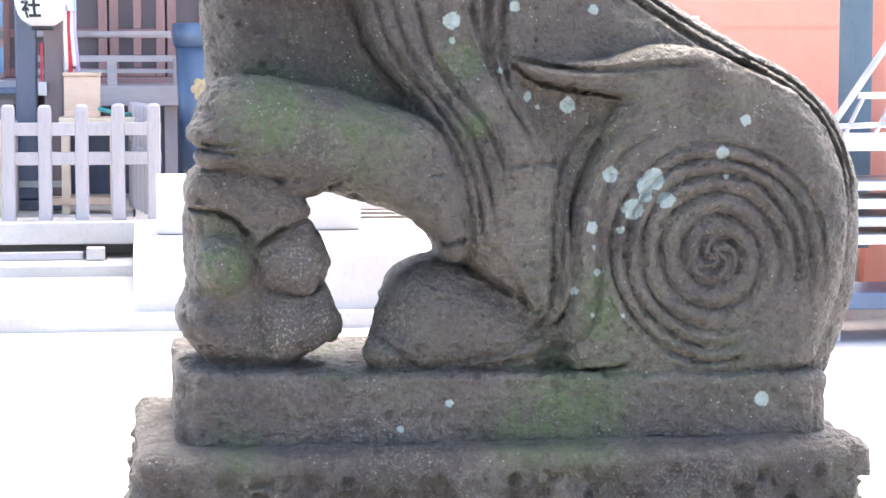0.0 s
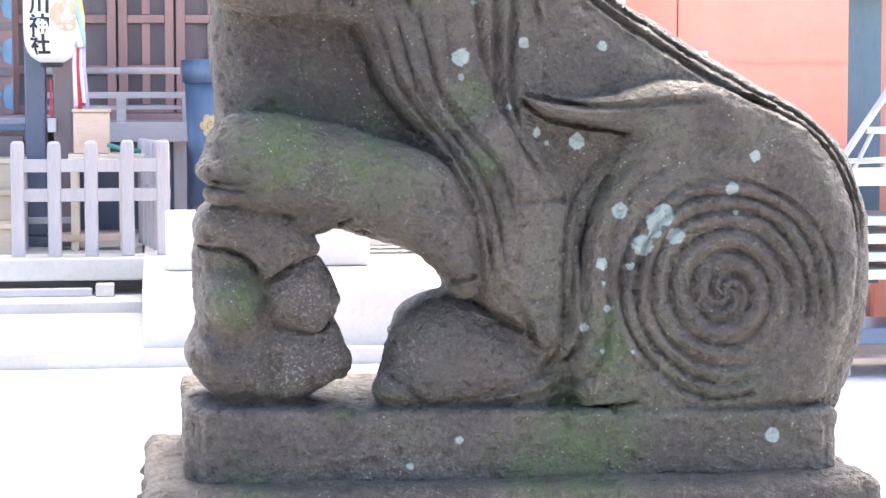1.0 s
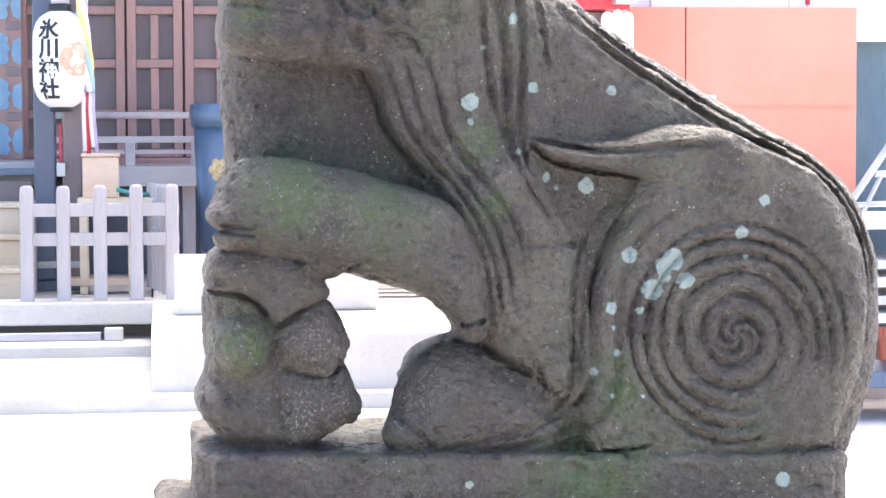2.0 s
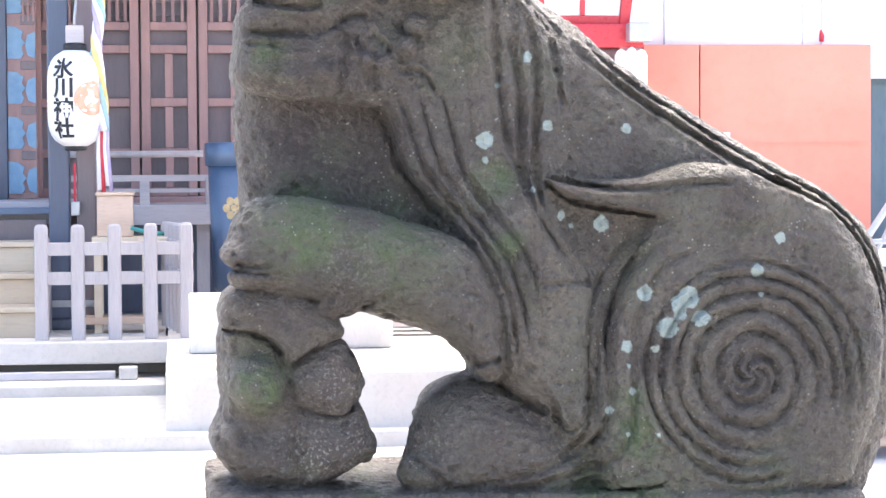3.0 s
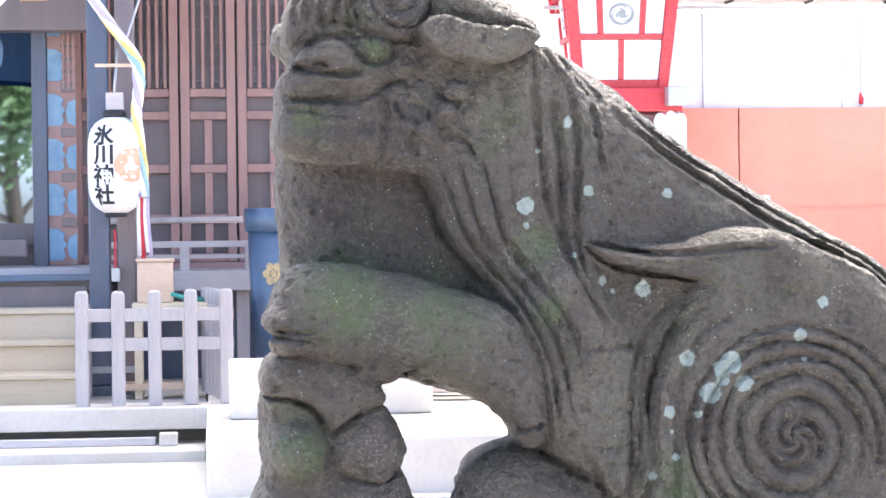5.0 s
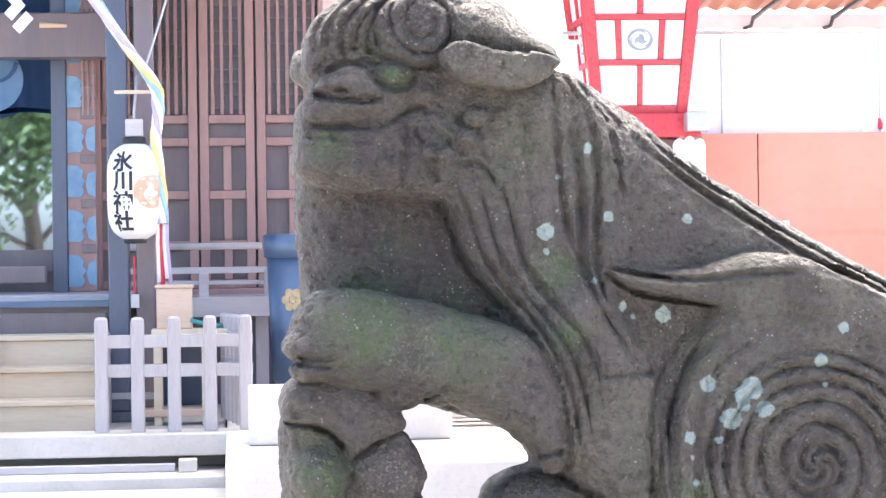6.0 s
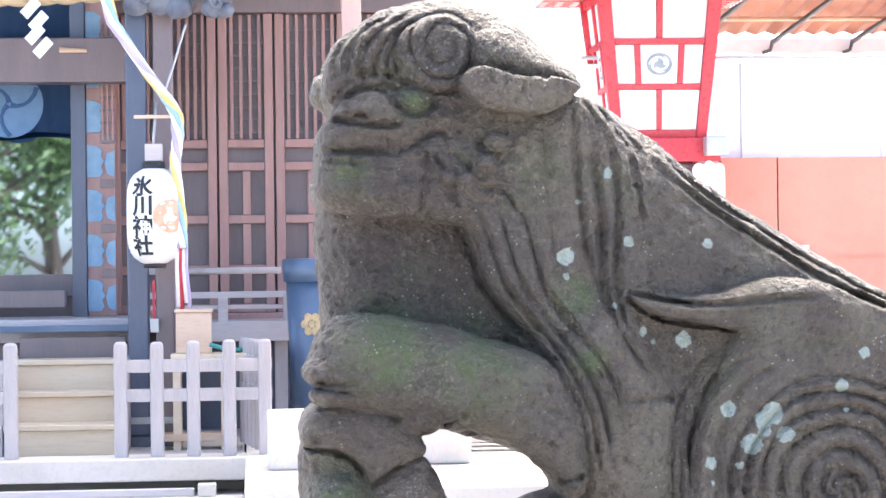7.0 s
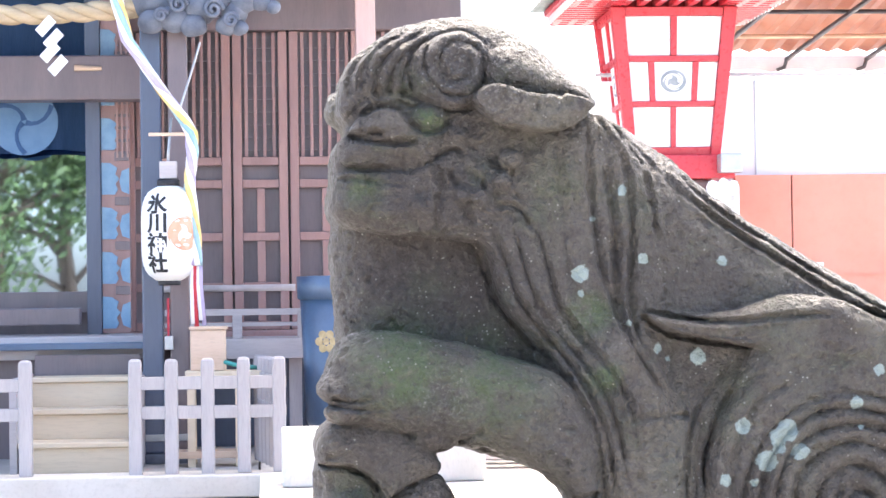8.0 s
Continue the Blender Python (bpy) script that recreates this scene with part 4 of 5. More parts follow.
# shoulder and upper arm, which the mane falls over
slab([(-150, 1105), (-90, 1190), (-20, 1200), (41, 1080), (82, 990), (67, 869), (68, 757), (22, 763), (-50, 830), (-101, 881), (-130, 930), (-170, 1000)], 0, 252, 60, 40)
# skull
slab([(-496, 1689), (-434, 1725), (-373, 1740), (-301, 1741), (-240, 1724), (-179, 1688), (-128, 1636), (-98, 1585), (-130, 1513), (-203, 1442), (-275, 1443), (-345, 1515), (-436, 1562), (-497, 1588), (-525, 1598), (-537, 1628), (-525, 1659)], 0, 200, 80, 14)
# lower jaw, overhanging the throat
slab([(-554, 1436), (-550, 1486), (-502, 1485), (-443, 1485), (-373, 1504), (-313, 1514), (-244, 1468), (-209, 1423), (-230, 1373), (-286, 1337), (-345, 1346), (-405, 1353), (-484, 1359), (-539, 1372), (-559, 1400)], 0, 222, 46, 7)
# muzzle and upper lip
slab([(-552, 1495), (-544, 1519), (-520, 1529), (-502, 1557), (-452, 1573), (-383, 1553), (-309, 1547), (-295, 1512), (-327, 1500), (-350, 1505), (-372, 1490), (-399, 1474), (-454, 1469), (-503, 1471), (-543, 1469)], 0, 232, 46, 6)
# nose
slab([(-529, 1532), (-521, 1550), (-493, 1565), (-461, 1575), (-432, 1562), (-407, 1531), (-403, 1517), (-444, 1518), (-488, 1522)], 0, 244, 28, 5)
# cheek and eye socket
slab([(-534, 1554), (-501, 1618), (-422, 1617), (-343, 1597), (-254, 1572), (-230, 1497), (-285, 1468), (-344, 1498), (-423, 1523), (-502, 1544)], 0, 207, 26, 10)
# forelock over the brow
slab([(-541, 1569), (-539, 1618), (-519, 1658), (-481, 1692), (-436, 1707), (-407, 1677), (-417, 1627), (-408, 1596), (-363, 1577), (-413, 1576), (-452, 1596), (-487, 1588), (-512, 1564), (-530, 1557)], 0, 216, 30, 5)
# curl above the eye
slab([(-417, 1646), (-404, 1681), (-368, 1703), (-323, 1706), (-284, 1684), (-272, 1650), (-283, 1610), (-310, 1584), (-355, 1574), (-394, 1588), (-413, 1614)], 0, 234, 30, 4)
# far foreleg
slab([(-484, 1165), (-270, 1144), (-97, 1046), (-42, 872), (-97, 872), (-184, 927), (-335, 967), (-485, 1005)], 145, 65, 55, 20)
# hind foot and knee
slab([(-268, 689), (-260, 729), (-250, 778), (-224, 818), (-189, 842), (-139, 857), (-89, 836), (-38, 800), (2, 784), (64, 692), (23, 642), (-250, 653)], -150, 100, 85, 12)
slab([(-190, 697), (-229, 758), (-198, 819), (-137, 846), (-76, 846), (-15, 806), (-30, 640), (-180, 640)], 60, 120, 60, 20)
ball(-234, -200, 699, 46, 55, 32, 14)
# haunch
slab([(173, 1130), (193, 1200), (234, 1230), (290, 1238), (357, 1227), (430, 1199), (504, 1147), (555, 1078), (586, 1006), (596, 914), (589, 832), (562, 749), (527, 647), (84, 645), (68, 757), (82, 919), (102, 1010)], 0, 258, 42, 6)
# flame lock above the haunch
slab([(-24, 1217), (23, 1208), (83, 1203), (143, 1214), (193, 1231), (243, 1241), (294, 1238), (364, 1216), (412, 1191), (402, 1121), (241, 1114), (182, 1147), (102, 1160), (42, 1170), (8, 1187)], 0, 262, 26, 4)
# locks of the mane
groove([(-308, 1343), (-283, 1294), (-272, 1250), (-248, 1210), (-204, 1160), (-165, 1120), (-136, 1071), (-112, 1031), (-96, 982), (-91, 923), (-85, 874)], 6, 9)
groove([(-282, 1367), (-258, 1328), (-240, 1259), (-218, 1216), (-179, 1168), (-143, 1128), (-112, 1070), (-86, 1006), (-74, 932), (-70, 873)], 5, 9)
groove([(-245, 1382), (-224, 1308), (-208, 1249), (-186, 1209), (-153, 1167), (-114, 1118), (-79, 1060), (-58, 981), (-51, 912)], 5, 8)
groove([(-206, 1376), (-190, 1337), (-177, 1283), (-167, 1238), (-142, 1197), (-109, 1154), (-66, 1101), (-39, 1040), (-31, 971)], 5, 9)
groove([(-109, 1548), (-104, 1444), (-98, 1365), (-88, 1296), (-76, 1255), (-57, 1217), (-43, 1168), (-16, 1118), (23, 1063)], 6, 10)
groove([(-76, 1474), (-64, 1395), (-59, 1316), (-62, 1252), (-55, 1217)], 7, 11)
groove([(-45, 1498), (-30, 1414), (-30, 1335), (-35, 1266), (-31, 1197), (-18, 1143)], 6, 10)
groove([(-5, 1463), (6, 1419), (11, 1369), (19, 1339)], 5, 7)
groove([(-164, 1514), (-155, 1445), (-152, 1366), (-147, 1297), (-129, 1228)], 8, 5)
groove([(-89, 1558), (-65, 1523), (-39, 1483)], 4, 5)
groove([(-65, 1548), (-35, 1513), (-6, 1473)], 4, 5)
groove([(-40, 1528), (-10, 1498), (27, 1458)], 4, 4)
raised([(-148, 1505), (-108, 1524), (-101, 1366), (-87, 1287), (-58, 1207), (-35, 1128), (24, 1048), (-37, 970), (-94, 1129), (-143, 1208), (-166, 1317)], 9, 30)
# ridges along the spine
groove([(45, 1466), (115, 1407), (196, 1349), (277, 1298), (359, 1248), (432, 1210), (495, 1181), (547, 1138), (589, 1078), (611, 1010), (617, 929)], 4, 8)
groove([(35, 1449), (106, 1390), (187, 1332), (268, 1281), (349, 1231), (422, 1194), (483, 1167), (534, 1126), (575, 1070), (595, 1006), (600, 928)], 5, 11)
# flame lock above the haunch
groove([(-25, 1219), (22, 1206), (72, 1198), (132, 1194), (192, 1200), (242, 1205), (322, 1206)], 5, 9)
groove([(-21, 1211), (10, 1185), (41, 1171), (101, 1160), (181, 1148)], 3.5, 15)
# long curls in front of the haunch
groove([(174, 1147), (141, 1113), (106, 1074), (68, 1019), (56, 957), (55, 898), (58, 843), (58, 796), (44, 748), (6, 721), (-65, 700)], 6, 8)
groove([(221, 1123), (141, 1074), (106, 998), (91, 936), (91, 851), (93, 804), (75, 749), (0, 709), (-85, 688), (-185, 671)], 6, 8)
groove([(256, 1095), (176, 1058), (141, 982), (130, 912), (136, 818), (127, 748), (72, 698), (-15, 682), (-115, 662)], 6, 7)
groove([(-4, 799), (11, 777), (24, 766), (41, 776), (56, 798)], 5, 7)
groove([(-14, 829), (18, 768)], 5, 5)
groove([(76, 658), (126, 665), (192, 676)], 4, 12)
groove([(-35, 1026), (16, 1035), (66, 1032)], 6, 6)
groove([(-97, 849), (-62, 828), (-12, 797)], 6, 12)
groove([(-252, 724), (-213, 701), (-188, 675)], 5, 5)
# face: lips, nostril, brow, jaw curls
groove([(-551, 1469), (-504, 1470), (-445, 1467), (-400, 1471), (-371, 1487), (-352, 1503), (-331, 1501), (-326, 1485)], 5, 6)
groove([(-547, 1452), (-504, 1450), (-445, 1441), (-430, 1443)], 4, 4)
groove([(-527, 1527), (-489, 1517), (-445, 1513), (-407, 1517)], 5, 12)
groove([(-494, 1529), (-479, 1534), (-465, 1526)], 5, 8)
groove([(-502, 1563), (-487, 1577), (-463, 1581), (-431, 1573)], 5, 10)
groove([(-443, 1589), (-409, 1575), (-354, 1567), (-307, 1574)], 5, 8)
groove([(-422, 1549), (-396, 1531), (-360, 1535), (-345, 1561)], 4, 7)
groove([(-410, 1407), (-398, 1401), (-388, 1407)], 5, 9)
groove([(-503, 1469), (-484, 1425), (-490, 1381)], 5, 4)
groove([(-375, 1478), (-361, 1438), (-376, 1389), (-372, 1360)], 7, 6)
groove([(-355, 1468), (-334, 1438), (-331, 1399), (-307, 1369)], 6, 7)
groove([(-272, 1401), (-242, 1406), (-222, 1391), (-210, 1363)], 5, 9)
groove([(-325, 1468), (-296, 1448), (-288, 1423)], 6, 6)
groove([(-382, 1716), (-436, 1688), (-473, 1649), (-480, 1617), (-470, 1590)], 5, 7)
groove([(-372, 1703), (-420, 1676), (-450, 1641), (-455, 1595)], 5, 8)
groove([(-397, 1685), (-424, 1656), (-433, 1626), (-427, 1591)], 5, 7)
groove([(-426, 1709), (-481, 1675), (-505, 1638), (-502, 1603)], 5, 7)
groove([(-470, 1696), (-512, 1656), (-527, 1619), (-521, 1594)], 5, 6)
groove([(-487, 1602), (-470, 1609), (-443, 1605)], 4, 6)
groove([(-443, 1606), (-418, 1598), (-392, 1584)], 5, 8)
spiral(-333, 1649, (4, 28, 56, 76), 74, 14)
# great whorl of the haunch: a small pinwheel, then one long groove winding outwards
pinwheel(345, 867, 4, 52, 24, 15)
spiral(345, 867, (18, 54, 95, 132, 160, 187, 214), 208, 19, True)
carve()

ball(-388, -200, 1558, 34, 34, 24, 3)
# lock above the near ear
slab([(-289, 1671), (-246, 1686), (-196, 1674), (-147, 1637), (-108, 1603), (-88, 1577), (-113, 1581), (-188, 1583), (-247, 1594), (-284, 1606)], -110, 154, 60, 5)
# near ear, standing well clear of the mane
slab([(-314, 1589), (-284, 1614), (-246, 1602), (-197, 1592), (-143, 1593), (-98, 1577), (-116, 1554), (-154, 1535), (-203, 1529), (-257, 1540), (-293, 1559)], -130, 154, 10, 3, -0.2)
ball(-299, -206, 1416, 24, 36, 22.799999999999997, 4)
ball(-259, -212, 1445, 20, 36, 19.0, 4)
ball(-400, -199, 1403, 30, 36, 24.0, 4)
ball(-455, -196, 1398, 26, 36, 20.8, 4)
ball(-512, -192, 1404, 28, 36, 22.400000000000002, 4)
ball(-241, -204, 1482, 22, 36, 20.9, 4)
ball(-331, -212, 1423, 18, 36, 17.099999999999998, 4)
# far ear
ball(-112, 200, 1612, 54, 45, 52)
ball(-535, 90, 1594, 24, 60, 34, 4)
# near forepaw and foreleg, stretched forward over the carved ball
slab([(-550, 1122), (-537, 1154), (-506, 1177), (-467, 1186), (-418, 1182), (-340, 1166), (-262, 1142), (-183, 1119), (-139, 1083), (-104, 1028), (-94, 959), (-93, 870), (-119, 855), (-144, 876), (-154, 898), (-194, 931), (-243, 965), (-292, 983), (-341, 989), (-420, 1007), (-517, 1022), (-555, 1042), (-566, 1066), (-562, 1100)], -196, 84, 66, 8)
ball(-552, -232, 1088, 34, 48, 24, 4)
ball(-506, -200, 1115, 66, 66, 70, 24)
ball(-531, -228, 1048, 46, 50, 20, 4)
ball(-385, -185, 999, 48, 70, 28, 6)
ball(-521, -160, 1064, 44, 60, 33, 6)
# carved rocky ball: core, lumps, hood and small sphere
slab([(-576, 1012), (-585, 962), (-583, 822), (-597, 767), (-584, 711), (-540, 672), (-439, 666), (-368, 695), (-340, 737), (-346, 798), (-343, 849), (-371, 920), (-387, 970), (-467, 1011)], -85, 130, 55, 10)
ball(-544, -80, 890, 49, 120, 97)
slab([(-609, 758), (-594, 794), (-560, 801), (-521, 783), (-471, 815), (-447, 767), (-438, 679), (-541, 684), (-590, 718)], -120, 112, 58, 4)
slab([(-469, 815), (-422, 805), (-378, 794), (-343, 823), (-333, 795), (-326, 750), (-343, 713), (-403, 686), (-443, 677), (-467, 728)], -120, 118, 48, 3)
slab([(-473, 879), (-422, 924), (-377, 943), (-343, 890), (-335, 858), (-348, 828), (-378, 800), (-422, 809), (-467, 825)], -120, 122, 48, 3)
slab([(-593, 987), (-573, 1026), (-519, 1030), (-451, 1025), (-383, 976), (-368, 946), (-422, 922), (-472, 886), (-483, 913), (-501, 939), (-539, 956), (-583, 952)], -120, 128, 36, 4)
ball(-524, -180, 860, 60, 80, 63, 3)
ball(-335, -150, 745, 22, 60, 30, 8)
groove([(-583, 953), (-540, 954), (-501, 937), (-480, 910)], 5, 12)
groove([(-472, 885), (-443, 908), (-415, 925)], 4, 7)
groove([(-467, 823), (-423, 807), (-379, 798), (-354, 823)], 4, 9)
groove([(-563, 1074), (-536, 1066), (-498, 1070)], 4, 6)
groove([(-563, 1061), (-517, 1053), (-469, 1056)], 4, 4)
groove([(-343, 993), (-304, 1012)], 5, 8)
groove([(-146, 891), (-116, 899), (-101, 901)], 4, 9)
carve()

# the slab under the lion stays plain
BX, BY = np.meshgrid(gx, gy, indexing="ij")
ax_, ay_ = np.abs(BX + 0.028) - 0.583, np.abs(BY) - 0.268
plan = np.maximum(np.maximum(ax_, ay_), (ax_ + ay_ + 0.036) * 0.707)              # cut corners
plan += 0.006 * np.exp(-(((BX - 0.528) / 0.006) ** 2)) * (BY < -0.2)                # chiselled line by the corner
top = (gz - 0.664 + 0.012 * (gx[:, None] - 0.0) / 0.6)[:, None, :]
a_, b_ = plan[:, :, None] + 0.014, top + 0.014
plinth_d = np.minimum(np.maximum(a_, b_), 0) + np.sqrt(np.maximum(a_, 0) ** 2 + np.maximum(b_, 0) ** 2) - 0.014
blend((slice(None),) * 3, np.maximum(plinth_d, 0.545 - gz[None, None, :]).astype(np.float32), 0.012)
del a_, b_, plinth_d


def surface_net(f, low, cell):
    """The zero surface of a grid field as vertices and quads."""
    s = f < 0
    cells = np.zeros(np.array(f.shape) - 1, np.int8)
    corner = [(a, b, c) for a in (0, 1) for b in (0, 1) for c in (0, 1)]
    cut = lambda arr, o: arr[o[0]:arr.shape[0] - 1 + o[0], o[1]:arr.shape[1] - 1 + o[1], o[2]:arr.shape[2] - 1 + o[2]]
    for o in corner:
        cells += cut(s, o)
    active = np.argwhere((cells > 0) & (cells < 8))
    index = np.full(cells.shape, -1, np.int32)
    index[tuple(active.T)] = np.arange(len(active))
    total, count = np.zeros((len(active), 3)), np.zeros(len(active))
    for a in corner:
        for axis in range(3):
            if a[axis]:
                continue
            b = list(a)
            b[axis] = 1
            fa, fb = f[tuple((active + a).T)].astype(float), f[tuple((active + b).T)].astype(float)
            hit = (fa < 0) != (fb < 0)
            t = np.where(hit, fa / np.where(hit, fa - fb, 1), 0)
            p = np.array(a, float)[None].repeat(len(active), 0)
            p[:, axis] = t
            total += p * hit[:, None]
            count += hit
    verts = low + cell * (active + total / count[:, None])
    quads = []
    for axis in range(3):
        lo, hi = [slice(1, -1)] * 3, [slice(1, -1)] * 3
        lo[axis], hi[axis] = slice(0, -1), slice(1, None)
        sa_, sb_ = s[tuple(lo)], s[tuple(hi)]
        e = np.argwhere(sa_ != sb_)
        flip = sa_[tuple(e.T)]
        base = e + 1
        base[:, axis] -= 1
        u, v = [(1, 2), (2, 0), (0, 1)][axis]
        du, dv = np.eye(3, dtype=int)[u], np.eye(3, dtype=int)[v]
        q = np.stack([index[tuple((base - x).T)] for x in (du + dv, dv, 0 * du, du)], 1)
        q[~flip] = q[~flip][:, ::-1]
        quads.append(q)
    return verts, np.vstack(quads)


def stone_mesh(name, verts, quads, material, moss, stain_shade, crust):
    me = bpy.data.meshes.new(name)
    me.vertices.add(len(verts))
    me.vertices.foreach_set("co", verts.astype(np.float32).ravel())
    me.loops.add(quads.size)
    me.loops.foreach_set("vertex_index", quads.astype(np.int32).ravel())
    me.polygons.add(len(quads))
    me.polygons.foreach_set("loop_start", np.arange(0, quads.size, 4, dtype=np.int32))
    me.update(calc_edges=True)
    me.validate()
    me.polygons.foreach_set("use_smooth", [True] * len(me.polygons))
    tint = me.attributes.new("moss", "FLOAT", "POINT")
    tint.data.foreach_set("value", moss.astype(np.float32))
    dark = me.attributes.new("stain_shade", "FLOAT", "POINT")
    dark.data.foreach_set("value", stain_shade.astype(np.float32))
    pale = me.attributes.new("crust", "FLOAT", "POINT")
    pale.data.foreach_set("value", crust.astype(np.float32))
    me.materials.append(material)
    return new(name, me)


SPOTS = ((-124, 1282, 15.0), (-124, 1247, 7.0), (-13, 1308, 11.0), (-42, 1196, 6.0), (131, 1302, 9.0), (10, 1150, 9.0), (29, 1131, 5.0), (85, 1133, 15.0), (153, 1013, 15.0), (231, 1005, 19.0), (214, 992, 16.0), (192, 952, 19.0), (214, 974, 12.0), (252, 968, 15.0), (121, 920, 11.0), (172, 915, 8.0), (124, 885, 4.0), (131, 841, 7.0), (91, 807, 7.0), (122, 765, 5.0), (175, 764, 4.0), (353, 1051, 12.0), (394, 1107, 10.0), (362, 1008, 4.0), (-135, 615, 8.0), (-222, 571, 7.0), (427, 612, 14.0), (133, 555, 4.0), (-47, 1427, 9.0), (-100, 1377, 5.0), (130, 1302, 9.0), (-375, 531, 5.0), (-270, 523, 6.0))
MOSS = ((-442, 1133, 90, 0.9), (-286, 1103, 110, 0.7), (-521, 866, 60, 0.9), (-108, 1210, 45, 0.8), (-88, 1103, 40, 0.7), (135, 762, 60, 0.8), (124, 823, 40, 0.7), (85, 602, 110, 1.0), (-7, 563, 80, 0.7), (153, 1072, 60, 0.4), (156, 661, 90, 0.6), (382, 677, 120, 0.4), (-327, 690, 50, 0.6), (-387, 1552, 30, 1.0), (-506, 1438, 50, 0.6), (-172, 1434, 60, 0.5), (-425, 1613, 60, 0.4), (-505, 544, 60, 0.6), (-383, 1259, 60, 0.3), (203, 1161, 60, 0.3))
# dark stains; those on the throat also paint the shade below the chin
STAIN_SHADE = ((-430, 1281, 130, 1.0), (-324, 1249, 150, 0.9), (-441, 1220, 110, 0.6), (-403, 1046, 90, 0.7), (-207, 708, 60, 0.9), (-504, 604, 90, 0.8), (-367, 541, 120, 0.5), (-187, 767, 60, 0.5), (-448, 1408, 70, 0.6), (-454, 771, 90, 0.4), (328, 840, 60, 0.5), (224, 1071, 70, 0.4), (82, 1141, 60, 0.5), (332, 474, 150, 0.6), (-248, 478, 120, 0.8), (-148, 906, 60, 0.5))
CRUST = ((-425, 731, 70, 1.0), (-404, 859, 60, 0.8), (-366, 770, 50, 0.8), (-148, 1181, 80, 0.4), (-237, 768, 50, 0.7), (-248, 1670, 110, 0.7), (-3, 1511, 90, 0.7), (-365, 1700, 80, 0.6), (281, 454, 120, 0.6), (-228, 498, 160, 0.5), (177, 488, 130, 0.4), (-364, 1075, 60, 0.4))


verts, quads = surface_net(field, LOW, CELL)
normal_push = value_noise(verts, 0.055, 1) * 0.0032 + value_noise(verts, 0.022, 2) * 0.0022 + value_noise(verts, 0.0095, 3) * 0.0021 - 0.006 * np.clip(value_noise(verts, 0.012, 4) - 0.55, 0, 1)
coarse = np.clip(0.5 + 0.9 * value_noise(verts, 0.16, 5), 0, 1)                # where the stone has weathered into pits
coarse = np.maximum(coarse, np.exp(-((verts[:, 0] + 0.40) ** 2 + (verts[:, 2] - 1.25) ** 2) / 0.02))
normal_push -= coarse * (0.014 * np.clip(value_noise(verts, 0.0145, 6) - 0.38, 0, 1) + 0.02 * np.clip(value_noise(verts, 0.027, 7) - 0.6, 0, 1))
at = np.clip(((verts - LOW) / CELL).round().astype(int), 1, SHAPE - 2)
grad = np.stack([field[tuple((at + e).T)] - field[tuple((at - e).T)] for e in np.eye(3, dtype=int)], 1).astype(float)
grad /= np.linalg.norm(grad, axis=1, keepdims=True) + 1e-9
verts = verts + grad * normal_push[:, None]


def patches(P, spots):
    """Soft patches of growth, or of dark staining with painted shade, on the flank, at points P."""
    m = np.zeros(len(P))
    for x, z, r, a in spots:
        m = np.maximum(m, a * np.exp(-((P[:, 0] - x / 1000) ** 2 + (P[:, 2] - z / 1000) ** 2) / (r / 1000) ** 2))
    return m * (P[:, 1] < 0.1)


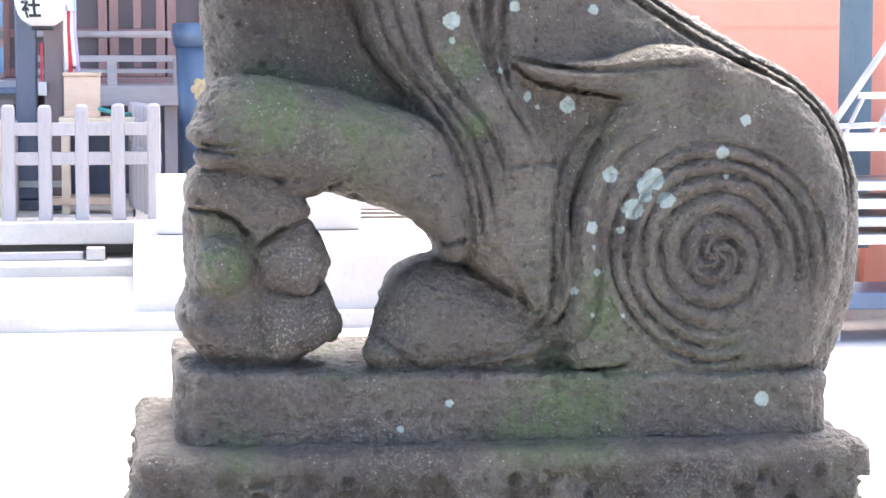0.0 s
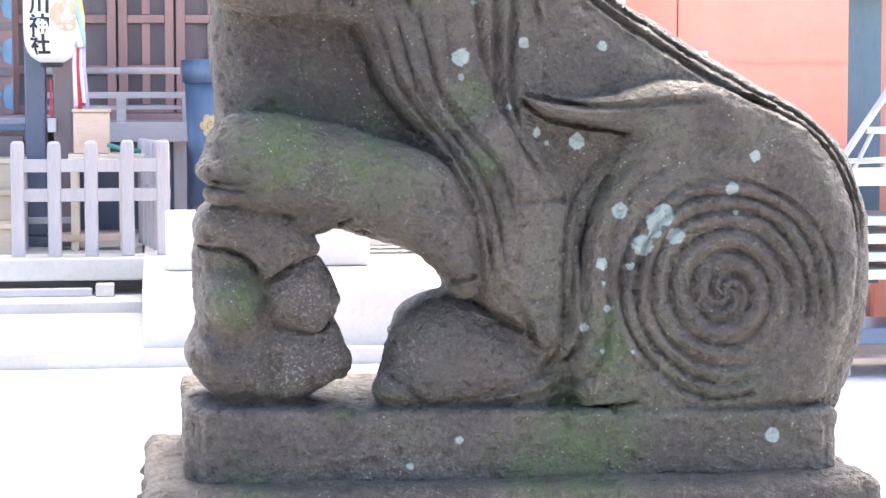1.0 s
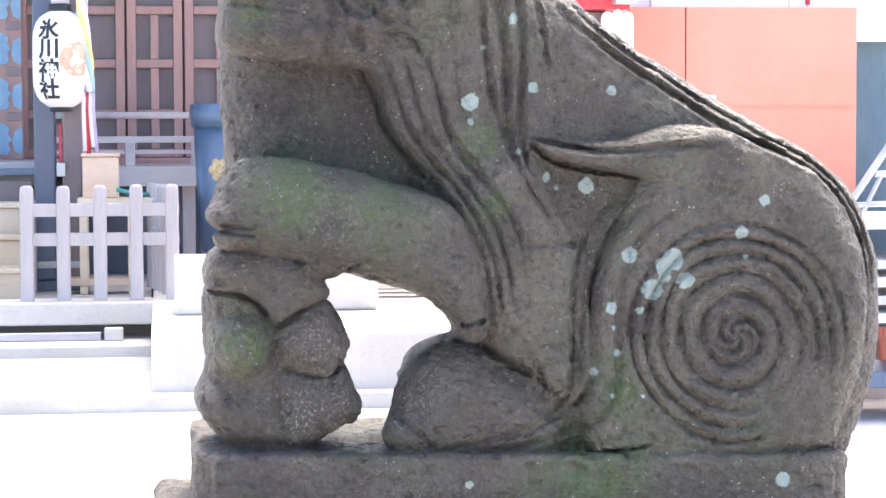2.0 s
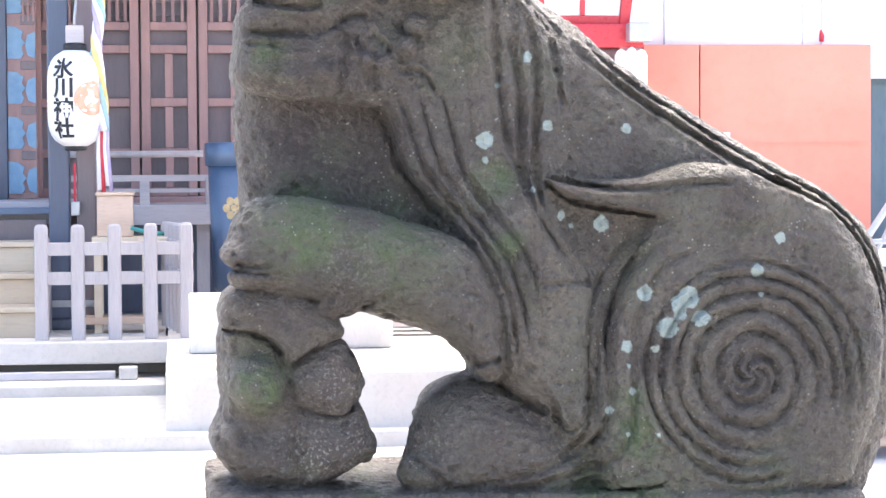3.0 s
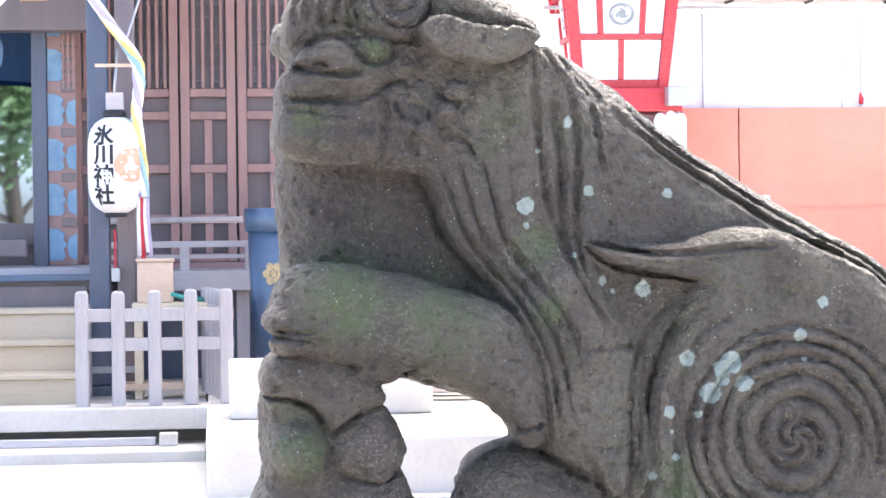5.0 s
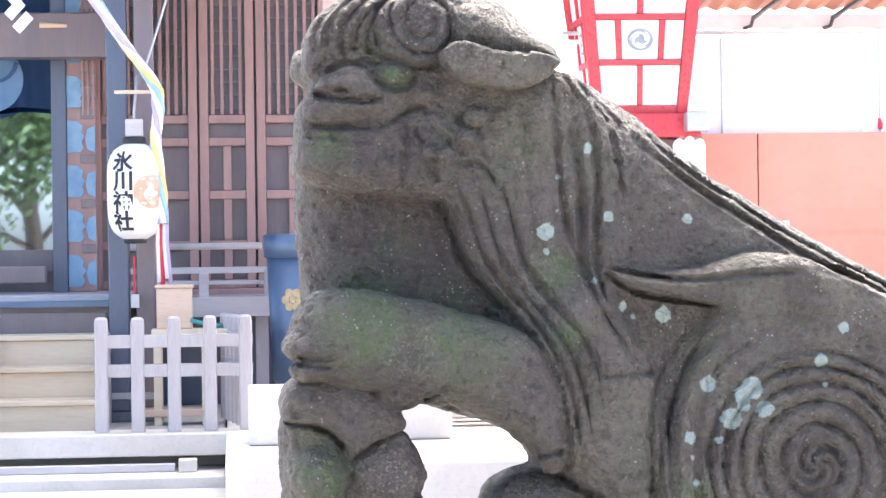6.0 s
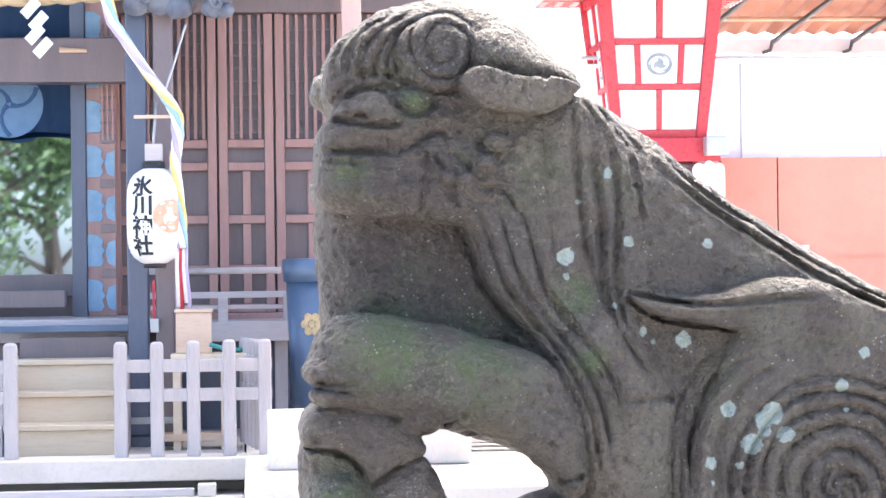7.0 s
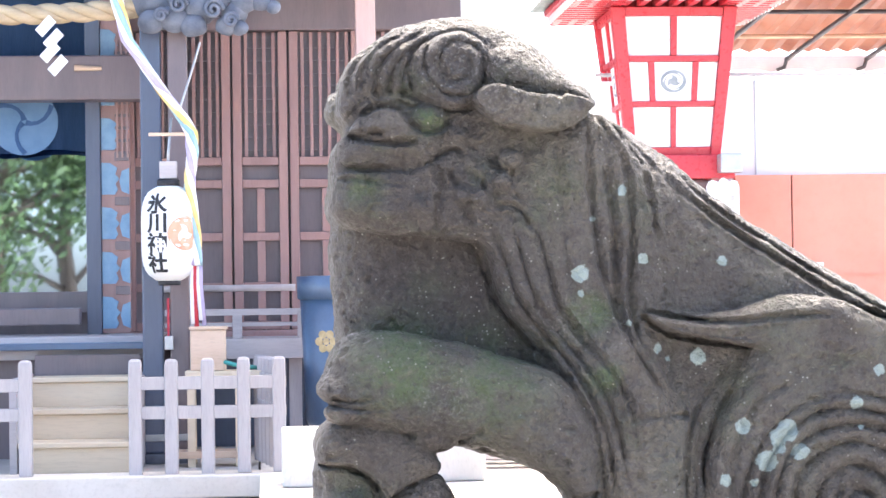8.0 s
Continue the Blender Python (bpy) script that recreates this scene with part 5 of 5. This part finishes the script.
def lichen_stone(name, spots, depth=0.023, rugged=0.0):
    """Weathered volcanic stone: grey-brown grain, pits, green film, pale lichen rosettes."""
    n = Nodes(name)
    big, mid, fine = n.noise(6.5, 5, 0.62), n.noise(26, 5, 0.65), n.noise(115, 4, 0.72)
    c = n.mix(n.ramp(big, 0.36, 0.64), (0.08, 0.066, 0.056), (0.145, 0.124, 0.098))
    c = n.mix(n.ramp(mid, 0.46, 0.66, 0, 0.65), c, (0.066, 0.053, 0.047))
    streak = n.noise(7.0, 4, 0.6, n.stretch((1, 1, 0.25)))
    c = n.mix(n.ramp(streak, 0.5, 0.66, 0, 0.5), c, (0.14, 0.132, 0.1))

    def painted(name_):
        at = n.t.nodes.new("ShaderNodeAttribute")
        at.attribute_name = name_
        return at.outputs["Fac"]

    # staining, with the shade under the jaw mixed into the colour
    stained_shade = n.math("MULTIPLY", painted("stain_shade"), n.ramp(big, 0.3, 0.6, 0.5, 1.0))
    c = n.mix(n.math("MULTIPLY", stained_shade, 0.9), c, (0.055, 0.044, 0.043))
    grown = n.math("MULTIPLY", painted("moss"), n.ramp(mid, 0.3, 0.62, 0.35, 1.0))
    c = n.mix(n.math("MULTIPLY", n.ramp(grown, 0.08, 0.8), 0.85), c, (0.08, 0.115, 0.045))
    c = n.mix(n.ramp(n.noise(11.0, 6, 0.7), 0.52, 0.7, 0, 0.4), c, (0.09, 0.105, 0.062))
    speck = n.ramp(n.cells(95.0), 0.12, 0.22, 1, 0)
    keep = n.math("MULTIPLY", n.ramp(n.noise(33.0, 2), 0.5, 0.58), n.ramp(n.noise(5.0, 3), 0.4, 0.56))
    c = n.mix(n.math("MULTIPLY", n.math("MULTIPLY", speck, keep), 0.8), c, (0.38, 0.37, 0.33))
    flecks = n.math("MULTIPLY", painted("crust"), n.ramp(n.noise(170.0, 3, 0.65), 0.54, 0.62))
    c = n.mix(n.math("MULTIPLY", flecks, 0.75), c, (0.33, 0.31, 0.29))
    c = n.mix(n.ramp(fine, 0.52, 0.74, 0, 0.4), c, (0.2, 0.18, 0.155))
    c = n.mix(n.ramp(fine, 0.3, 0.46, 0.5, 0), c, (0.055, 0.047, 0.042))
    # dirt in the pores, bare grain on the high spots; also paints in relief shading
    grit = n.noise(88.0, 3, 0.6)
    c = n.mix(n.ramp(grit, 0.32, 0.45, 0.5, 0), c, (0.042, 0.036, 0.033))
    c = n.mix(n.ramp(grit, 0.58, 0.7, 0, 0.25), c, (0.2, 0.18, 0.15))
    # lichen: irregular rosettes on the flank
    warp = n.math("MULTIPLY", n.math("SUBTRACT", n.noise(75.0, 4, 0.7), 0.5), 0.017)
    sep = n.t.nodes.new("ShaderNodeSeparateXYZ")
    n.put(sep.inputs[0], n.xyz)
    total = None
    for x, z, r in spots:
        dx, dz = n.math("SUBTRACT", sep.outputs[0], x / 1000), n.math("SUBTRACT", sep.outputs[2], z / 1000)
        d = n.math("SQRT", n.math("ADD", n.math("MULTIPLY", dx, dx), n.math("MULTIPLY", dz, dz)))
        q = n.math("SUBTRACT", r / 1000, n.math("ADD", d, warp))
        total = q if total is None else n.math("MAXIMUM", total, q)
    lichen = n.math("MULTIPLY", n.ramp(total, -0.001, 0.0025), n.ramp(sep.outputs[1], -0.08, -0.05, 1, 0))
    c = n.mix(n.math("MULTIPLY", lichen, n.ramp(fine, 0.25, 0.5, 0.75, 0.97)), c, (0.36, 0.43, 0.4))
    ragged = n.noise(62.0, 4, 0.7, distort=0.6)
    holes = n.math("MAXIMUM", n.ramp(ragged, 0.3, 0.42), n.ramp(n.noise(9.0, 2), 0.45, 0.55, 1, 0))
    height = n.math("ADD", n.math("MULTIPLY", mid, 0.6), n.math("ADD", n.math("ADD", n.math("MULTIPLY", fine, 0.5), n.math("MULTIPLY", grit, 0.5)), n.math("MULTIPLY", holes, 0.3)))
    n.bump(n.math("ADD", height, n.math("ADD", n.math("MULTIPLY", ragged, 0.8), n.math("MULTIPLY", n.noise(20.0, 5, 0.7), rugged))), 1.0, depth)
    return n.done(c, n.ramp(mid, 0.3, 0.7, 0.42, 0.7))


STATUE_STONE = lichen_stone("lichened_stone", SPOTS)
statue = stone_mesh("guardian_lion_statue", verts, quads, STATUE_STONE, patches(verts, MOSS), patches(verts, STAIN_SHADE), patches(verts, CRUST))
statue.location = (0.657, 4.15, 0)
tagged(statue, "weathered grey-brown stone guardian lion with moss and pale lichen", "statue")


# ---- pedestal: rough-hewn courses under the statue ----
def hewn_stone(name, x0, x1, y0, y1, z0, z1, r, rough, seed, cell=0.007):
    low = np.array((x0, y0, z0)) - 0.05
    n = np.ceil((np.array((x1, y1, z1)) + 0.05 - low) / cell).astype(int)
    g = [low[i] + cell * np.arange(n[i]) for i in range(3)]
    P = np.stack(np.meshgrid(*g, indexing="ij"), -1).reshape(-1, 3)
    c, h = np.array((x0 + x1, y0 + y1, z0 + z1)) / 2, np.array((x1 - x0, y1 - y0, z1 - z0)) / 2
    q = np.abs(P - c) - h + r
    d = np.minimum(q.max(1), 0) + np.linalg.norm(np.maximum(q, 0), axis=1) - r
    near = np.abs(d) < 0.06
    side = np.clip((z1 - 0.02 - P[near, 2]) / 0.04, 0.25, 1)
    lump = value_noise(P[near], 0.11, seed) * 0.5 + value_noise(P[near], 0.045, seed + 1) * 0.7 + np.abs(value_noise(P[near], 0.026, seed + 2)) * 0.8 + value_noise(P[near], 0.016, seed + 3) * 0.3
    d[near] += rough * side * lump
    v, f = surface_net(d.reshape(n).astype(np.float32), low, cell)
    local = v - np.array((0.657, 4.15, 0))
    ob = stone_mesh(name, v, f, HEWN_STONE, patches(local, MOSS), patches(local, STAIN_SHADE), patches(local, CRUST))
    return ob


HEWN_STONE = lichen_stone("rough_hewn_stone", ((-377, 541, 5), (-270, 535, 6), (-150, 480, 7)), 0.03, 1.2)
upper = hewn_stone("pedestal_course", 0.657 - 0.682, 0.657 + 0.612, 4.15 - 0.345, 4.15 + 0.345, 0.405, 0.546, 0.03, 0.03, 11, 0.006)
tagged(upper, "rough-hewn dark stone pedestal course, mossy and pitted", "pedestal", group="pedestal courses")
MORTAR = lichen_stone("old_mortar", ((-377, 541, 6), (-270, 537, 7)), 0.03, 1.4)
HEWN_STONE, kept_stone = MORTAR, HEWN_STONE
fillet = hewn_stone("mortar_bed", 0.657 - 0.642, 0.657 + 0.583, 4.15 - 0.302, 4.15 + 0.302, 0.50, 0.549, 0.018, 0.014, 31, 0.006)
tagged(fillet, "crumbling old mortar bed between statue base and pedestal", "mortar")
HEWN_STONE = kept_stone
lower = hewn_stone("pedestal_course", 0.657 - 0.70, 0.657 + 0.67, 4.15 - 0.42, 4.15 + 0.42, -0.02, 0.40, 0.05, 0.026, 21, 0.01)
tagged(lower, "rough-hewn dark stone pedestal course standing on the forecourt", "pedestal", group="pedestal courses")
